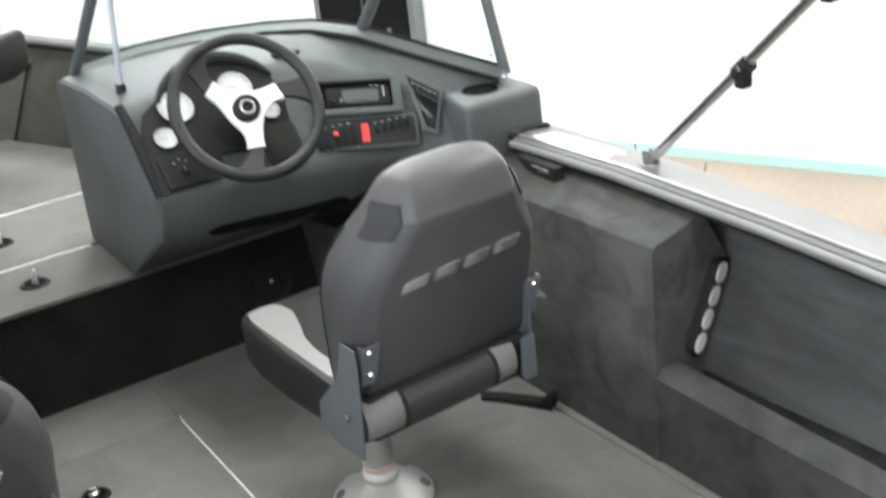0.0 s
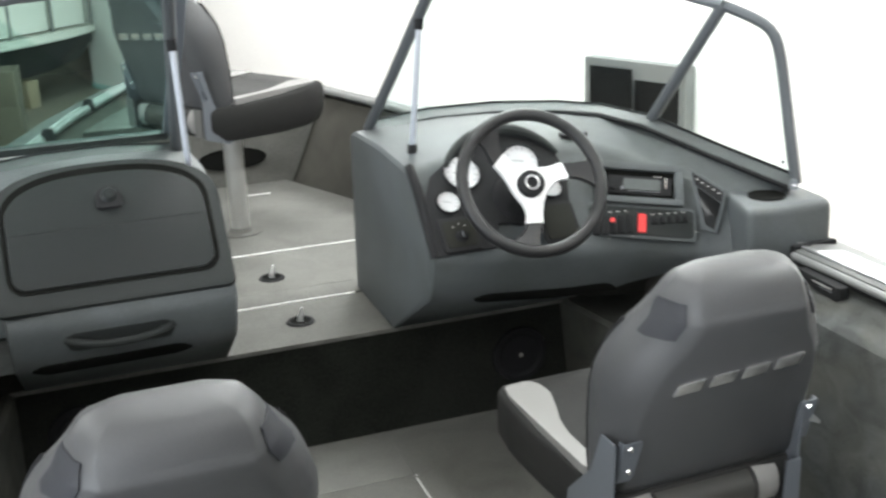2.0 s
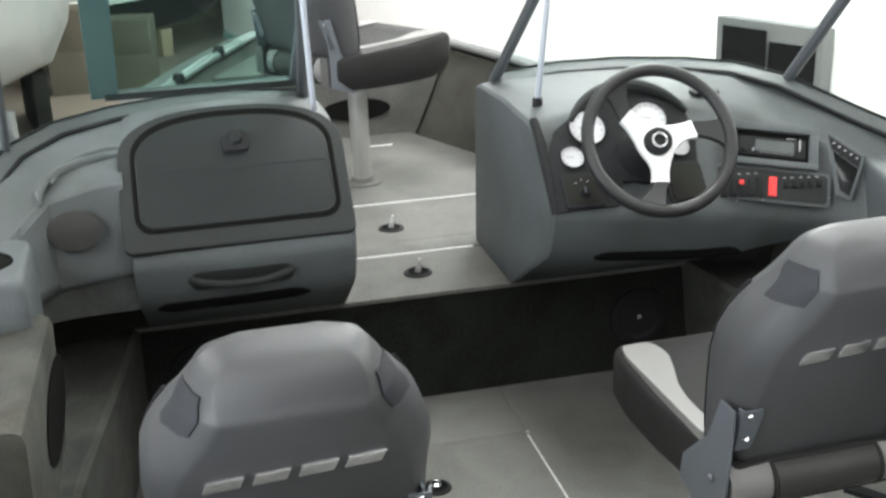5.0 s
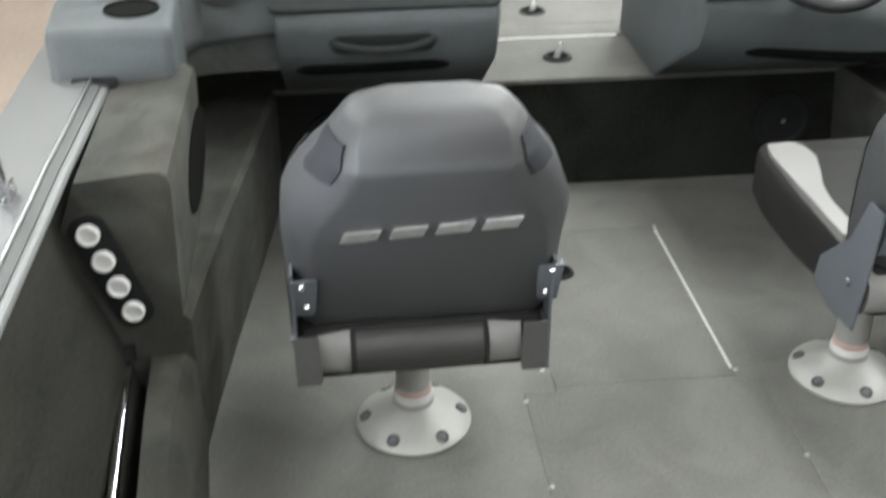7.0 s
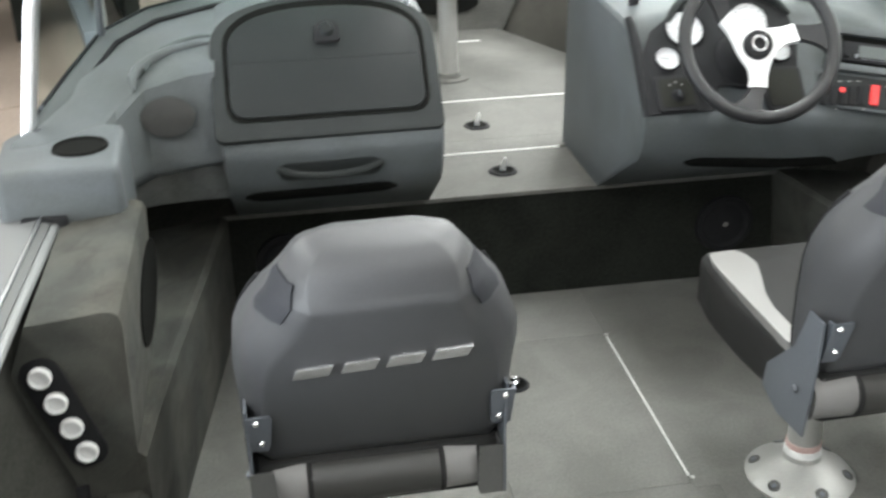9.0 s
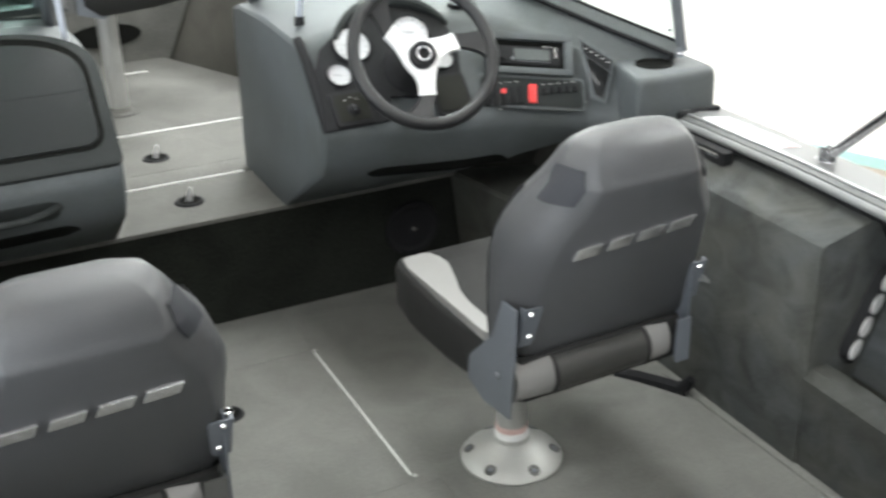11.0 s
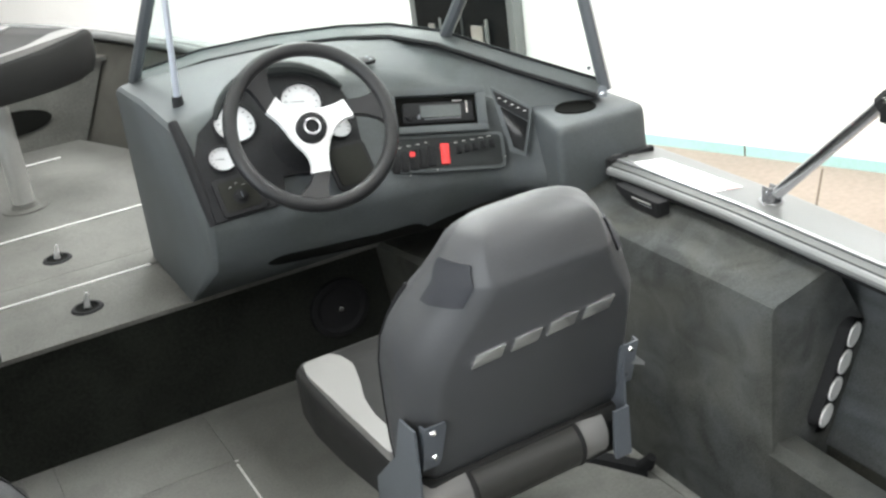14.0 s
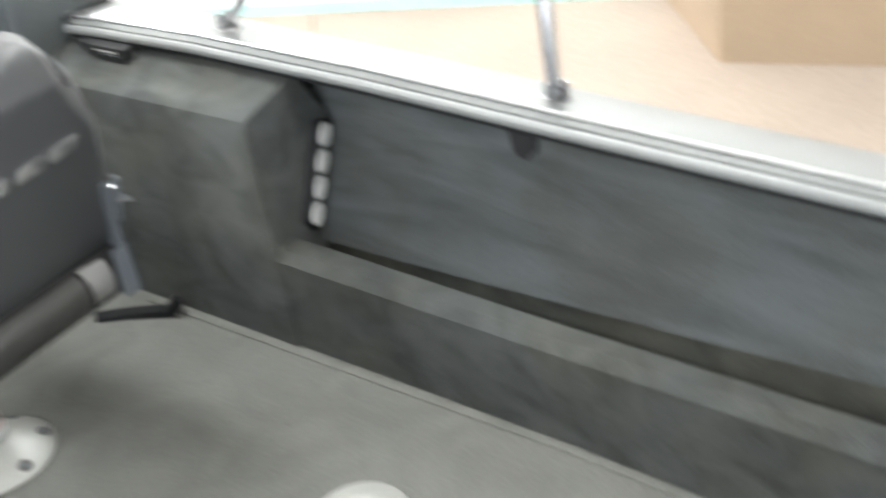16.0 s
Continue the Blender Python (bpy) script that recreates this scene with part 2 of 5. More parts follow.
def bm_tube(points, radius, sides=12, caps=True):
    """A round bar along a chain of points; radius may be a list."""
    pts = [Vector(p) for p in points]
    rings = []
    up = None
    for i, p in enumerate(pts):
        d = (pts[min(i + 1, len(pts) - 1)] - pts[max(i - 1, 0)]).normalized()
        if up is None:
            up = d.orthogonal().normalized()
        up = (up - d * up.dot(d)).normalized()
        side = d.cross(up)
        r = radius[i] if isinstance(radius, (list, tuple)) else radius
        rings.append([p + r * (math.cos(a) * up + math.sin(a) * side) for a in (2 * math.pi * k / sides for k in range(sides))])
    return bm_loft(rings, True, caps)


def bm_lathe(profile, seg=28, m=None):
    """Profile of (radius, height) turned about z."""
    bm = bmesh.new()
    rings = []
    for r, z in profile:
        if r < 1e-5:
            rings.append([bm.verts.new((0, 0, z))])
        else:
            rings.append([bm.verts.new((r * math.cos(2 * math.pi * k / seg), r * math.sin(2 * math.pi * k / seg), z)) for k in range(seg)])
    for a, b in zip(rings, rings[1:]):
        for k in range(seg):
            j = (k + 1) % seg
            if len(a) == 1 and len(b) == 1:
                continue
            if len(a) == 1:
                bm.faces.new((a[0], b[j], b[k]))
            elif len(b) == 1:
                bm.faces.new((a[k], a[j], b[0]))
            else:
                bm.faces.new((a[k], a[j], b[j], b[k]))
    bmesh.ops.recalc_face_normals(bm, faces=bm.faces[:])
    if m is not None:
        bm.transform(m)
    return bm


def bm_torus(R, r, seg=48, sides=12, m=None, a0=0.0, a1=2 * math.pi):
    full = abs(a1 - a0 - 2 * math.pi) < 1e-4
    rings = []
    for k in range(seg if full else seg + 1):
        a = a0 + (a1 - a0) * k / seg
        rings.append([((R + r * math.cos(b)) * math.cos(a), (R + r * math.cos(b)) * math.sin(a), r * math.sin(b)) for b in (2 * math.pi * q / sides for q in range(sides))])
    if full:
        rings.append(rings[0])
    bm = bm_loft(rings, True, not full)
    bmesh.ops.remove_doubles(bm, verts=bm.verts[:], dist=1e-6)
    if m is not None:
        bm.transform(m)
    return bm


def bm_plate(outline, depth, m=None, bevel=0.0):
    """A flat plate: outline of (u, v) in the xy plane, from z = 0 up to depth."""
    bm = bmesh.new()
    vs = [bm.verts.new((u, v, 0)) for u, v in outline]
    f = bm.faces.new(vs)
    r = bmesh.ops.extrude_face_region(bm, geom=[f])
    top = [e for e in r["geom"] if isinstance(e, bmesh.types.BMVert)]
    for v in top:
        v.co.z += depth
    bmesh.ops.recalc_face_normals(bm, faces=bm.faces[:])
    if bevel:
        tops = set(top)
        es = [e for e in bm.edges if e.verts[0] in tops and e.verts[1] in tops]
        bmesh.ops.bevel(bm, geom=es, offset=bevel, segments=2, affect="EDGES", profile=0.6)
    if m is not None:
        bm.transform(m)
    return bm


def rounded(w, h, r, n=5):
    """A rounded rectangle, centred."""
    out = []
    for cx, cy, a in ((w / 2 - r, h / 2 - r, 0), (-w / 2 + r, h / 2 - r, 90), (-w / 2 + r, -h / 2 + r, 180), (w / 2 - r, -h / 2 + r, 270)):
        for k in range(n + 1):
            b = radians(a + 90 * k / n)
            out.append((cx + r * math.cos(b), cy + r * math.sin(b)))
    return out


def round_corners(poly, r, n=4):
    """Round the corners of a convex outline."""
    out = []
    for i, p in enumerate(poly):
        p = Vector(p)
        a, b = (Vector(poly[i - 1]) - p).normalized(), (Vector(poly[(i + 1) % len(poly)]) - p).normalized()
        for k in range(n + 1):
            f = k / n
            out.append(tuple(p + a * r * (1 - f) ** 2 + b * r * f ** 2))
    return out


def ellipse(a, b, n=32):
    return [(a * math.cos(2 * math.pi * k / n), b * math.sin(2 * math.pi * k / n)) for k in range(n)]


def merge(*bms):
    out = bmesh.new()
    for b in bms:
        me = bpy.data.meshes.new("tmp")
        b.to_mesh(me)
        out.from_mesh(me)
        bpy.data.meshes.remove(me)
        b.free()
    return out


def mesh_of(name, bm, mat, smooth=35):
    me = bpy.data.meshes.new(name)
    bm.normal_update()
    if smooth:
        lim = radians(smooth)
        for f in bm.faces:
            f.smooth = True
        for e in bm.edges:
            if len(e.link_faces) == 2 and e.calc_face_angle(0) > lim:
                e.smooth = False
    bm.to_mesh(me)
    bm.free()
    me.materials.append(mat)
    return me


def part(name, bm, mat, parent=None, label="", smooth=35):
    ob = new(name, mesh_of(name, bm, mat, smooth))
    if parent is not None:
        ob.parent = parent
    if label:
        tagged(ob, label)
    return ob


def thing(name, label, category, at=(0, 0, 0), rz=0, group=""):
    ob = new(name)
    ob.empty_display_size = 0.05
    ob.matrix_basis = pose(*at, 0, 0, rz)
    return tagged(ob, label, category, group)


def setting(name, bm, mat, label="", category="", smooth=35):
    return tagged(part(name, bm, mat, None, "", smooth), label, category, "", "structure")


def facing(at, normal, up=(0, 0, 1)):
    """A pose whose z axis is the normal and whose y axis leans to up."""
    z = Vector(normal).normalized()
    x = Vector(up).cross(z).normalized()
    y = z.cross(x)
    return Matrix.Translation(at) @ Matrix((x, y, z)).transposed().to_4x4()


# ---------------------------------------------------------------- hull lines
DECK = 0.316


def lerp(y, table):
    if y <= table[0][0]:
        return table[0][1]
    for (a, u), (b, v) in zip(table, table[1:]):
        if y <= b:
            return u + (v - u) * (y - a) / (b - a)
    return table[-1][1]


GUN_IN = [(-1.9, 0.93), (-0.4, 0.965), (0.1, 1.0), (0.55, 1.035), (1.3, 1.072), (1.7, 1.06), (2.2, 0.97), (2.8, 0.80), (3.3, 0.645), (3.75, 0.48), (4.2, 0.27), (4.45, 0.10)]
GUN_PORT = [(-1.9, 1.03), (-0.4, 1.066), (0.4, 1.078), (0.9, 1.075), (1.35, 1.063), (1.7, 1.06)] + GUN_IN[6:]
GUN_Z = [(-1.9, 0.585), (1.4, 0.59), (2.2, 0.62), (3.3, 0.66), (4.45, 0.69)]
GUN_W = [(-1.9, 0.145), (0.2, 0.16), (1.3, 0.185), (4.45, 0.13)]
HULL_LOW = [(-1.9, 1.07), (0.0, 1.13), (0.8, 1.165), (1.5, 1.12), (2.0, 0.92), (2.6, 0.72), (3.27, 0.505), (3.72, 0.315), (4.3, 0.08)]   # inner hull at deck level
YS = [-1.9, -1.2, -0.4, 0.1, 0.55, 1.0, 1.3, 1.7, 2.2, 2.5, 2.8, 3.05, 3.3, 3.55, 3.75, 4.0, 4.2, 4.45]


def gun(y, s):
    """Inner edge of the gunwale."""
    if s < 0:
        return lerp(y, GUN_PORT)
    return lerp(y, GUN_IN) + 0.026 * max(0.0, min(1.0, (1.35 - y) / 0.4))


def lining_foot(y):
    """Height at which the starboard lining stops above the trough."""
    return min(0.30, 0.178 + 0.065 * max(0.0, 0.75 - y))


def side(s):
    tag = "starboard" if s > 0 else "port"
    # cap: flat top falling outwards, with a rolled outer edge
    rings = []
    for y in YS:
        x, z, w = gun(y, s), lerp(y, GUN_Z), lerp(y, GUN_W)
        rings.append([(s * p, y, q) for p, q in ((x + 0.02, z + 0.004), (x + 0.03, z + 0.012), (x + w - 0.03, z - 0.004), (x + w - 0.008, z - 0.014), (x + w, z - 0.045), (x + w - 0.012, z - 0.06), (x + w - 0.03, z - 0.03), (x + 0.02, z - 0.012))])
    cap = setting("gunwale_" + tag, bm_loft(rings), M_CAP, "silver painted aluminium gunwale cap of the fishing boat", "gunwale")
    # track rail on its inner edge: thin bead, flat band, rounded lip
    ys = [y for y in YS if y < 1.35] + [1.38]
    part("track_bead", bm_tube([(s * (gun(y, s) + 0.024), y, lerp(y, GUN_Z) + 0.012) for y in ys], 0.0034, 8), M_ALU, cap, "bright aluminium bead")
    part("track_band", bm_loft([[(s * (gun(y, s) + p), y, lerp(y, GUN_Z) + q) for p, q in ((0.020, 0.010), (0.004, 0.006), (0.004, -0.016), (0.020, -0.016))] for y in ys]), M_TRACK, cap, "grey track band")
    part("track_lip", bm_tube([(s * (gun(y, s) - 0.001), y, lerp(y, GUN_Z) - 0.006) for y in ys], 0.0100, 10), M_ALUP, cap, "rounded silver track lip")
    # Thin black tube that draws the dark line below the lip.
    part("track_dark_line", bm_tube([(s * (gun(y, s) + 0.004), y, lerp(y, GUN_Z) - 0.021) for y in ys], 0.006, 8), M_RUBBER, cap, "thin dark line under the track lip")
    # bow part of the rail
    part("bow_rail", bm_tube([(s * (lerp(y, GUN_IN) + 0.005), y, lerp(y, GUN_Z)) for y in YS if y > 1.9], 0.014, 10), M_ALUP, cap)
    # hull skin: outside and inside
    out, inn = [], []
    for y in YS:
        x, z, w = gun(y, s), lerp(y, GUN_Z), lerp(y, GUN_W)
        out.append([(s * p, y, q) for p, q in ((x + w - 0.014, z - 0.05), (x + w + 0.035, z - 0.25), (x + w + 0.03, z - 0.65), (max(x - 0.35, 0.02), z - 1.20), (0.0, z - 1.384), (0.0, z - 1.364), (max(x - 0.37, 0.01), z - 1.18), (x + w + 0.01, z - 0.63), (x + w + 0.018, z - 0.25), (x + w - 0.034, z - 0.05))])
    setting("hull_" + tag, bm_loft(out), M_ALUP, "silver painted aluminium boat hull side", "hull")
    for y in YS:
        x, z = gun(y, s), lerp(y, GUN_Z)
        lo = min(lerp(y, HULL_LOW), x + 0.14)
        # flared aft, upright towards the bow
        f = max(0.0, min(1.0, (1.75 - y) / 0.4))
        zl = lining_foot(y)
        flare = ((0.125, 0.53), (0.108, 0.385), (0.0695, 0.30), (0.040 + (zl - 0.235) * 0.453, zl)) if s > 0 else ((0.025, 0.535), (-0.008, 0.417), (-0.055, 0.278), (-0.095, 0.10))
        plain = ((0.015, z - 0.03), ((lo - x) / 2 + 0.01, 0.43), (lo - x, 0.24), (lo - x - 0.005, -0.02))
        prof = [(x + p0 * (1 - f) + p1 * f, q0 * (1 - f) + q1 * f) for (p0, q0), (p1, q1) in zip(plain, flare)]
        inn.append([(s * p, y, q) for p, q in prof + [(p + 0.014, q) for p, q in prof[::-1]]])
    k = YS.index(1.7) + 1
    # Port and starboard share one carpet; light and shade are in the colour.
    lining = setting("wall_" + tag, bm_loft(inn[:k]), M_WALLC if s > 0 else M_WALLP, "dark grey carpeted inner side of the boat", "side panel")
    # Added strip: the trough's shade is put into its darker carpet colour.
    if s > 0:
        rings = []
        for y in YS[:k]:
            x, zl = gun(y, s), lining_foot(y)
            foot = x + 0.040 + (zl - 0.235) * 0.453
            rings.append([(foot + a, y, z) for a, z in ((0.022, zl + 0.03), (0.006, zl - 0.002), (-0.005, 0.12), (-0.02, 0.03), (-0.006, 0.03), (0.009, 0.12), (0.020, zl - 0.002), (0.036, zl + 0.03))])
        part("trough_shade_strip", bm_loft(rings), M_CARPET, lining, "darker carpet strip standing in for shade down in the trough")
    setting("wall_bow_" + tag, bm_loft(inn[k - 1:]), M_WALLB, "brown-grey carpeted inner side of the bow", "side panel")


side(1)
side(-1)

# transom behind the camera closes the cockpit
setting("wall_transom", bm_box(-1.05, -1.95, -0.02, 1.05, -1.88, 0.56, 0.008), M_CARPET, "dark carpeted transom wall of the boat", "wall")

# ---------------------------------------------------------------- cockpit floor
floor = setting("floor", bm_box(-1.12, -1.9, -0.06, 1.12, 2.02, -0.012), M_CARPET, "grey vinyl cockpit floor with hatch panels", "floor")


HX0, HX1, HY0 = -0.193, 0.187, 1.088


def floor_panel(outline, name="floor_panel"):
    part(name, bm_plate(outline, 0.012, Matrix.Translation((0, 0, -0.012)), 0.0004), M_FLOOR, floor)


G, HJ = 0.0012, 1.072
floor_panel([(-1.1, -1.88), (-0.263, -1.88), (-0.263, HJ), (HX0 - G, HJ), (HX0 - G, 2.0), (-1.1, 2.0)])
floor_panel([(-0.263 + G, -1.88), (0.240, -1.88), (0.240, HJ - 0.0003), (HX1, HJ - 0.0003), (HX1, HY0 - G), (HX0, HY0 - G), (HX0, HJ - 0.0003), (-0.263 + G, HJ - 0.0003)])
floor_panel([(0.240 + G, -1.88), (1.1, -1.88), (1.1, 2.0), (HX1 + G, 2.0), (HX1 + G, HJ), (0.240 + G, HJ)])
floor_panel([(HX0, HY0), (HX1, HY0), (HX1, 1.74), (HX0, 1.74)], "hatch_panel")
floor_panel([(HX0, 1.74 + G), (HX1, 1.74 + G), (HX1, 2.0), (HX0, 2.0)])
part("hinge_strip", bm_box(0.1845, 1.112, -0.002, 0.1898, 1.716, 0.0022, 0.001, 1), M_STRIP, floor, "thin bright aluminium hinge strip")
for x, y in ((-0.263, 1.045), (-0.258, 0.79), (0.241, 0.825), (-0.211, 1.147), (0.194, 1.105), (0.19, 1.73), (-0.262, 0.5), (0.24, 0.55), (-0.2, 1.6)):
    part("screw", bm_lathe([(0, 0.003), (0.003, 0.0028), (0.0055, 0.0012), (0.0058, -0.002)], 10, Matrix.Translation((x, y, 0))), M_CAST, floor)

part("carpet_edge", bm_loft([[(x - 0.004, y, 0.0005), (x - 0.004, y, 0.004), (x - 0.018, y, 0.006), (x - 0.024, y, 0.004), (x - 0.024, y, 0.0005)] for x, y in ((0.905, -1.8), (0.935, -0.4), (0.955, 0.1), (0.950, 0.76), (0.946, 1.2))]), M_FLOOR, floor, "raised carpet edge along the ledge")
seat_socket = thing("seat_socket", "round pale cast aluminium seat socket plate in the floor", "floor socket", (0.63, 0.325, 0.0))
part("plate", bm_lathe([(0.0, 0.010), (0.030, 0.010), (0.034, 0.012), (0.060, 0.011), (0.088, 0.006), (0.092, 0.0)], 36), M_CAST, seat_socket, "cast aluminium plate")
part("socket_hole", bm_lathe([(0.0, 0.0115), (0.026, 0.0115), (0.028, 0.0102)], 24), M_HOLE, seat_socket)


def deck_latch(at, rz=0, lift=55, group="flush latches"):
    t = thing("deck_latch", "round black flush latch with a bright metal lift", "latch", at, rz, group)
    k = 1.0 if lift > 30 else 0.89
    part("ring", bm_lathe([(r * k, z) for r, z in ((0.025, 0.001), (0.030, 0.005), (0.037, 0.005), (0.041, 0.0005), (0.041, -0.004), (0.025, -0.004))], 28), M_RUBBER, t, "black plastic surround")
    part("cup", bm_lathe([(r * k, z) for r, z in ((0.0, 0.0012), (0.023, 0.0012), (0.0265, 0.0030), (0.0305, 0.0049))], 24), M_HOLE, t)
    if lift > 30:
        rows = []
        for k in range(7):
            a, w, z = radians(18 * k - 30), 0.0085 - 0.0008 * k, 0.001 + 0.0065 * k
            c = Vector((0.0012 * k, 0.004, z))
            u, v = Vector((math.cos(a), math.sin(a), 0)) * w, Vector((-math.sin(a), math.cos(a), 0)) * 0.0022
            rows.append([c - u - v, c + u - v, c + u + v, c - u + v])
        part("lift_tab", bm_loft(rows), M_SPOKE, t, "bright twisted metal lift tab")
    else:
        part("lift_ring", merge(bm_torus(0.0115, 0.0030, 20, 8, pose(0, 0.004, 0.0105, lift)), bm_tube([(-0.011, 0.006, 0.002), (0.011, 0.006, 0.002)], 0.0026, 8)), M_CHROME, t, "chrome lift ring")
    return t


deck_latch((-0.099, 1.535, 0.0), 0, 15)

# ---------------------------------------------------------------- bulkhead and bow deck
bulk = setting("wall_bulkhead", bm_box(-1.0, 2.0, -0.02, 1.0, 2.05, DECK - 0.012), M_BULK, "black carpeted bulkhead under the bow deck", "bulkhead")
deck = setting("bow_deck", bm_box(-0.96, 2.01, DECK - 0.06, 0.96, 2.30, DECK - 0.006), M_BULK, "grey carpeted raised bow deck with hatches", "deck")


def deck_panel(outline, name="deck_panel"):
    part(name, bm_plate(outline, 0.012, Matrix.Translation((0, 0, DECK - 0.012)), 0.002), M_DECK, deck)


def edge(y):
    return lerp(y, HULL_LOW) - 0.012


deck_panel([(-0.94, 1.99), (0.94, 1.99), (edge(2.304), 2.304), (-edge(2.304), 2.304)], "deck_edge_panel")
deck_panel([(-edge(2.314), 2.314), (edge(2.314), 2.314), (edge(2.42), 2.420), (-edge(2.42), 2.420)])
deck_panel([(-edge(2.422), 2.4215), (edge(2.422), 2.4215), (edge(2.8), 2.800), (-edge(2.8), 2.800)], "hatch_panel")
deck_panel([(-edge(2.81), 2.81), (edge(2.81), 2.81), (edge(3.27), 3.27), (edge(3.72), 3.74), (-edge(3.72), 3.74), (-edge(3.27), 3.27)], "bow_panel")
part("deck_hinge", bm_box(-0.20, 2.306, DECK - 0.004, 0.205, 2.312, DECK + 0.002, 0.001, 1), M_STRIP, deck, "thin bright aluminium hinge strip")
part("deck_hinge", bm_box(-0.14, 2.802, DECK - 0.004, 0.36, 2.808, DECK + 0.002, 0.001, 1), M_STRIP, deck, "thin bright aluminium hinge strip")
part("deck_hinge", bm_box(0.06, 3.548, DECK - 0.002, 0.20, 3.556, DECK + 0.003, 0.001, 1), M_STRIP, deck, "thin bright aluminium hinge strip")
deck_latch((0.0, 2.145, DECK), 0, 60)
deck_latch((0.0, 2.545, DECK), 0, 60)

# bow storage face and casting deck
bow_face = setting("wall_bow", bm_loft([[(-0.33, 3.73, DECK - 0.01), (0.33, 3.73, DECK - 0.01), (0.33, 3.76, DECK - 0.01), (-0.33, 3.76, DECK - 0.01)], [(-0.46, 3.75, 0.585), (0.46, 3.75, 0.585), (0.46, 3.78, 0.585), (-0.46, 3.78, 0.585)]]), M_DECK, "grey carpeted bow storage wall with an oval opening", "wall")
setting("bow_casting_deck", bm_loft([[(-x, y, 0.586), (x, y, 0.586), (x, y, 0.604), (-x, y, 0.604)] for y, x in ((3.73, 0.475), (4.0, 0.37), (4.2, 0.27), (4.44, 0.09))]), M_DECK, "grey carpeted bow casting deck", "deck")
# No hole is cut; a black plate carries the dark of the opening.
opening = bm_plate(ellipse(0.14, 0.045), 0.004, facing((0.09, 3.733, 0.43), (0, -1, 0.05)))
part("oval_opening", opening, M_HOLE, bow_face, "flat black oval for the dark inside of the storage opening")

# ---------------------------------------------------------------- side boxes, ledges, lower panels


def lower_side(s):
    tag = "starboard" if s > 0 else "port"
    x0 = 0.948 if s > 0 else 0.905
    ya = 0.752 if s > 0 else 0.955
    xb = 0.735 if s > 0 else 0.764
    # lower panel slanting in to the bulkhead, its ledge at deck height
    p = [(x0 + 0.006, 1.22), (x0 - 0.03, 1.38), (xb + 0.055, 1.65), (xb, 1.999)] if s > 0 else [(0.890, ya + 0.004), (0.877, 1.10), (0.851, 1.327), (0.808, 1.645), (0.764, 1.999)]
    lean = 0.032 if s > 0 else 0.005
    rings = [[(s * (x + lean), y, -0.01), (s * x, y, DECK - 0.012), (s * (x + 0.012), y, DECK), (s * 1.15, y, DECK), (s * 1.15, y, -0.01)] for x, y in p]
    setting("side_ledge_" + tag, bm_loft(rings), M_CARPET, "dark grey carpeted side ledge", "side panel")
    # aft ledge with a trough behind
    # y, foot, top inner edge, top width
    if s > 0:
        line = ((-1.88, 0.905, 0.887, 0.054), (-0.4, 0.935, 0.922, 0.054), (0.1, 0.955, 0.934, 0.052), (ya + 0.01, 0.956, 0.950, 0.060))
    else:
        line = ((-1.88, 0.78, 0.803, 0.05), (-0.3, 0.815, 0.838, 0.05), (0.36, 0.852, 0.876, 0.055), (0.76, 0.876, 0.897, 0.062), (ya + 0.01, 0.893, 0.893, 0.075))
    rings = [[(s * xf, y, -0.01), (s * xt, y, 0.215), (s * (xt + 0.016), y, 0.238), (s * (xt + w), y, 0.238), (s * (xt + w + 0.004), y, 0.045), (s * (xf + 0.17), y, 0.040), (s * (xf + 0.17), y, -0.01)] for y, xf, xt, w in line]
    # Starboard takes the lighter copy, with its stronger light in the colour.
    setting("aft_ledge_" + tag, bm_loft(rings), M_CARPET2 if s > 0 else M_CARPET, "dark grey carpeted rod locker ledge", "side panel")
    # upper box between ledge and console
    yf = 1.48 if s > 0 else 1.45
    xi = 0.965 if s > 0 else 0.905
    zt = 0.527 if s > 0 else 0.60
    rings = []
    for y in (ya, yf):
        foot = (0.950, -0.01) if s > 0 else (x0 + 0.002, 0.2)
        outer = ((1.10, zt + 0.03), (1.19, 0.4), (1.165, -0.01)) if s > 0 else ((1.05, zt - 0.014), (1.085, 0.5), (1.05, 0.2))
        rings.append([(s * x, y, z) for x, z in (foot, (xi - 0.012, zt - 0.024), (xi - 0.007, zt - 0.009), (xi + 0.004, zt - 0.002), (xi + 0.018, zt)) + outer])
    bm = bm_loft(rings)
    return setting("side_box_" + tag, bm, M_CARPET2 if s > 0 else M_CARPET, "dark grey carpeted side box with a worn rounded edge", "side box")


box_s, box_p = lower_side(1), lower_side(-1)
# Thin black plate on the face, painted as the dark inside the box.
part("oval_opening", bm_plate(ellipse(0.172, 0.088), 0.0015, facing((-0.8965, 1.345, 0.440), (1, 0, -0.04))), M_HOLE, box_p, "flat black oval for the dark inside of the access opening")


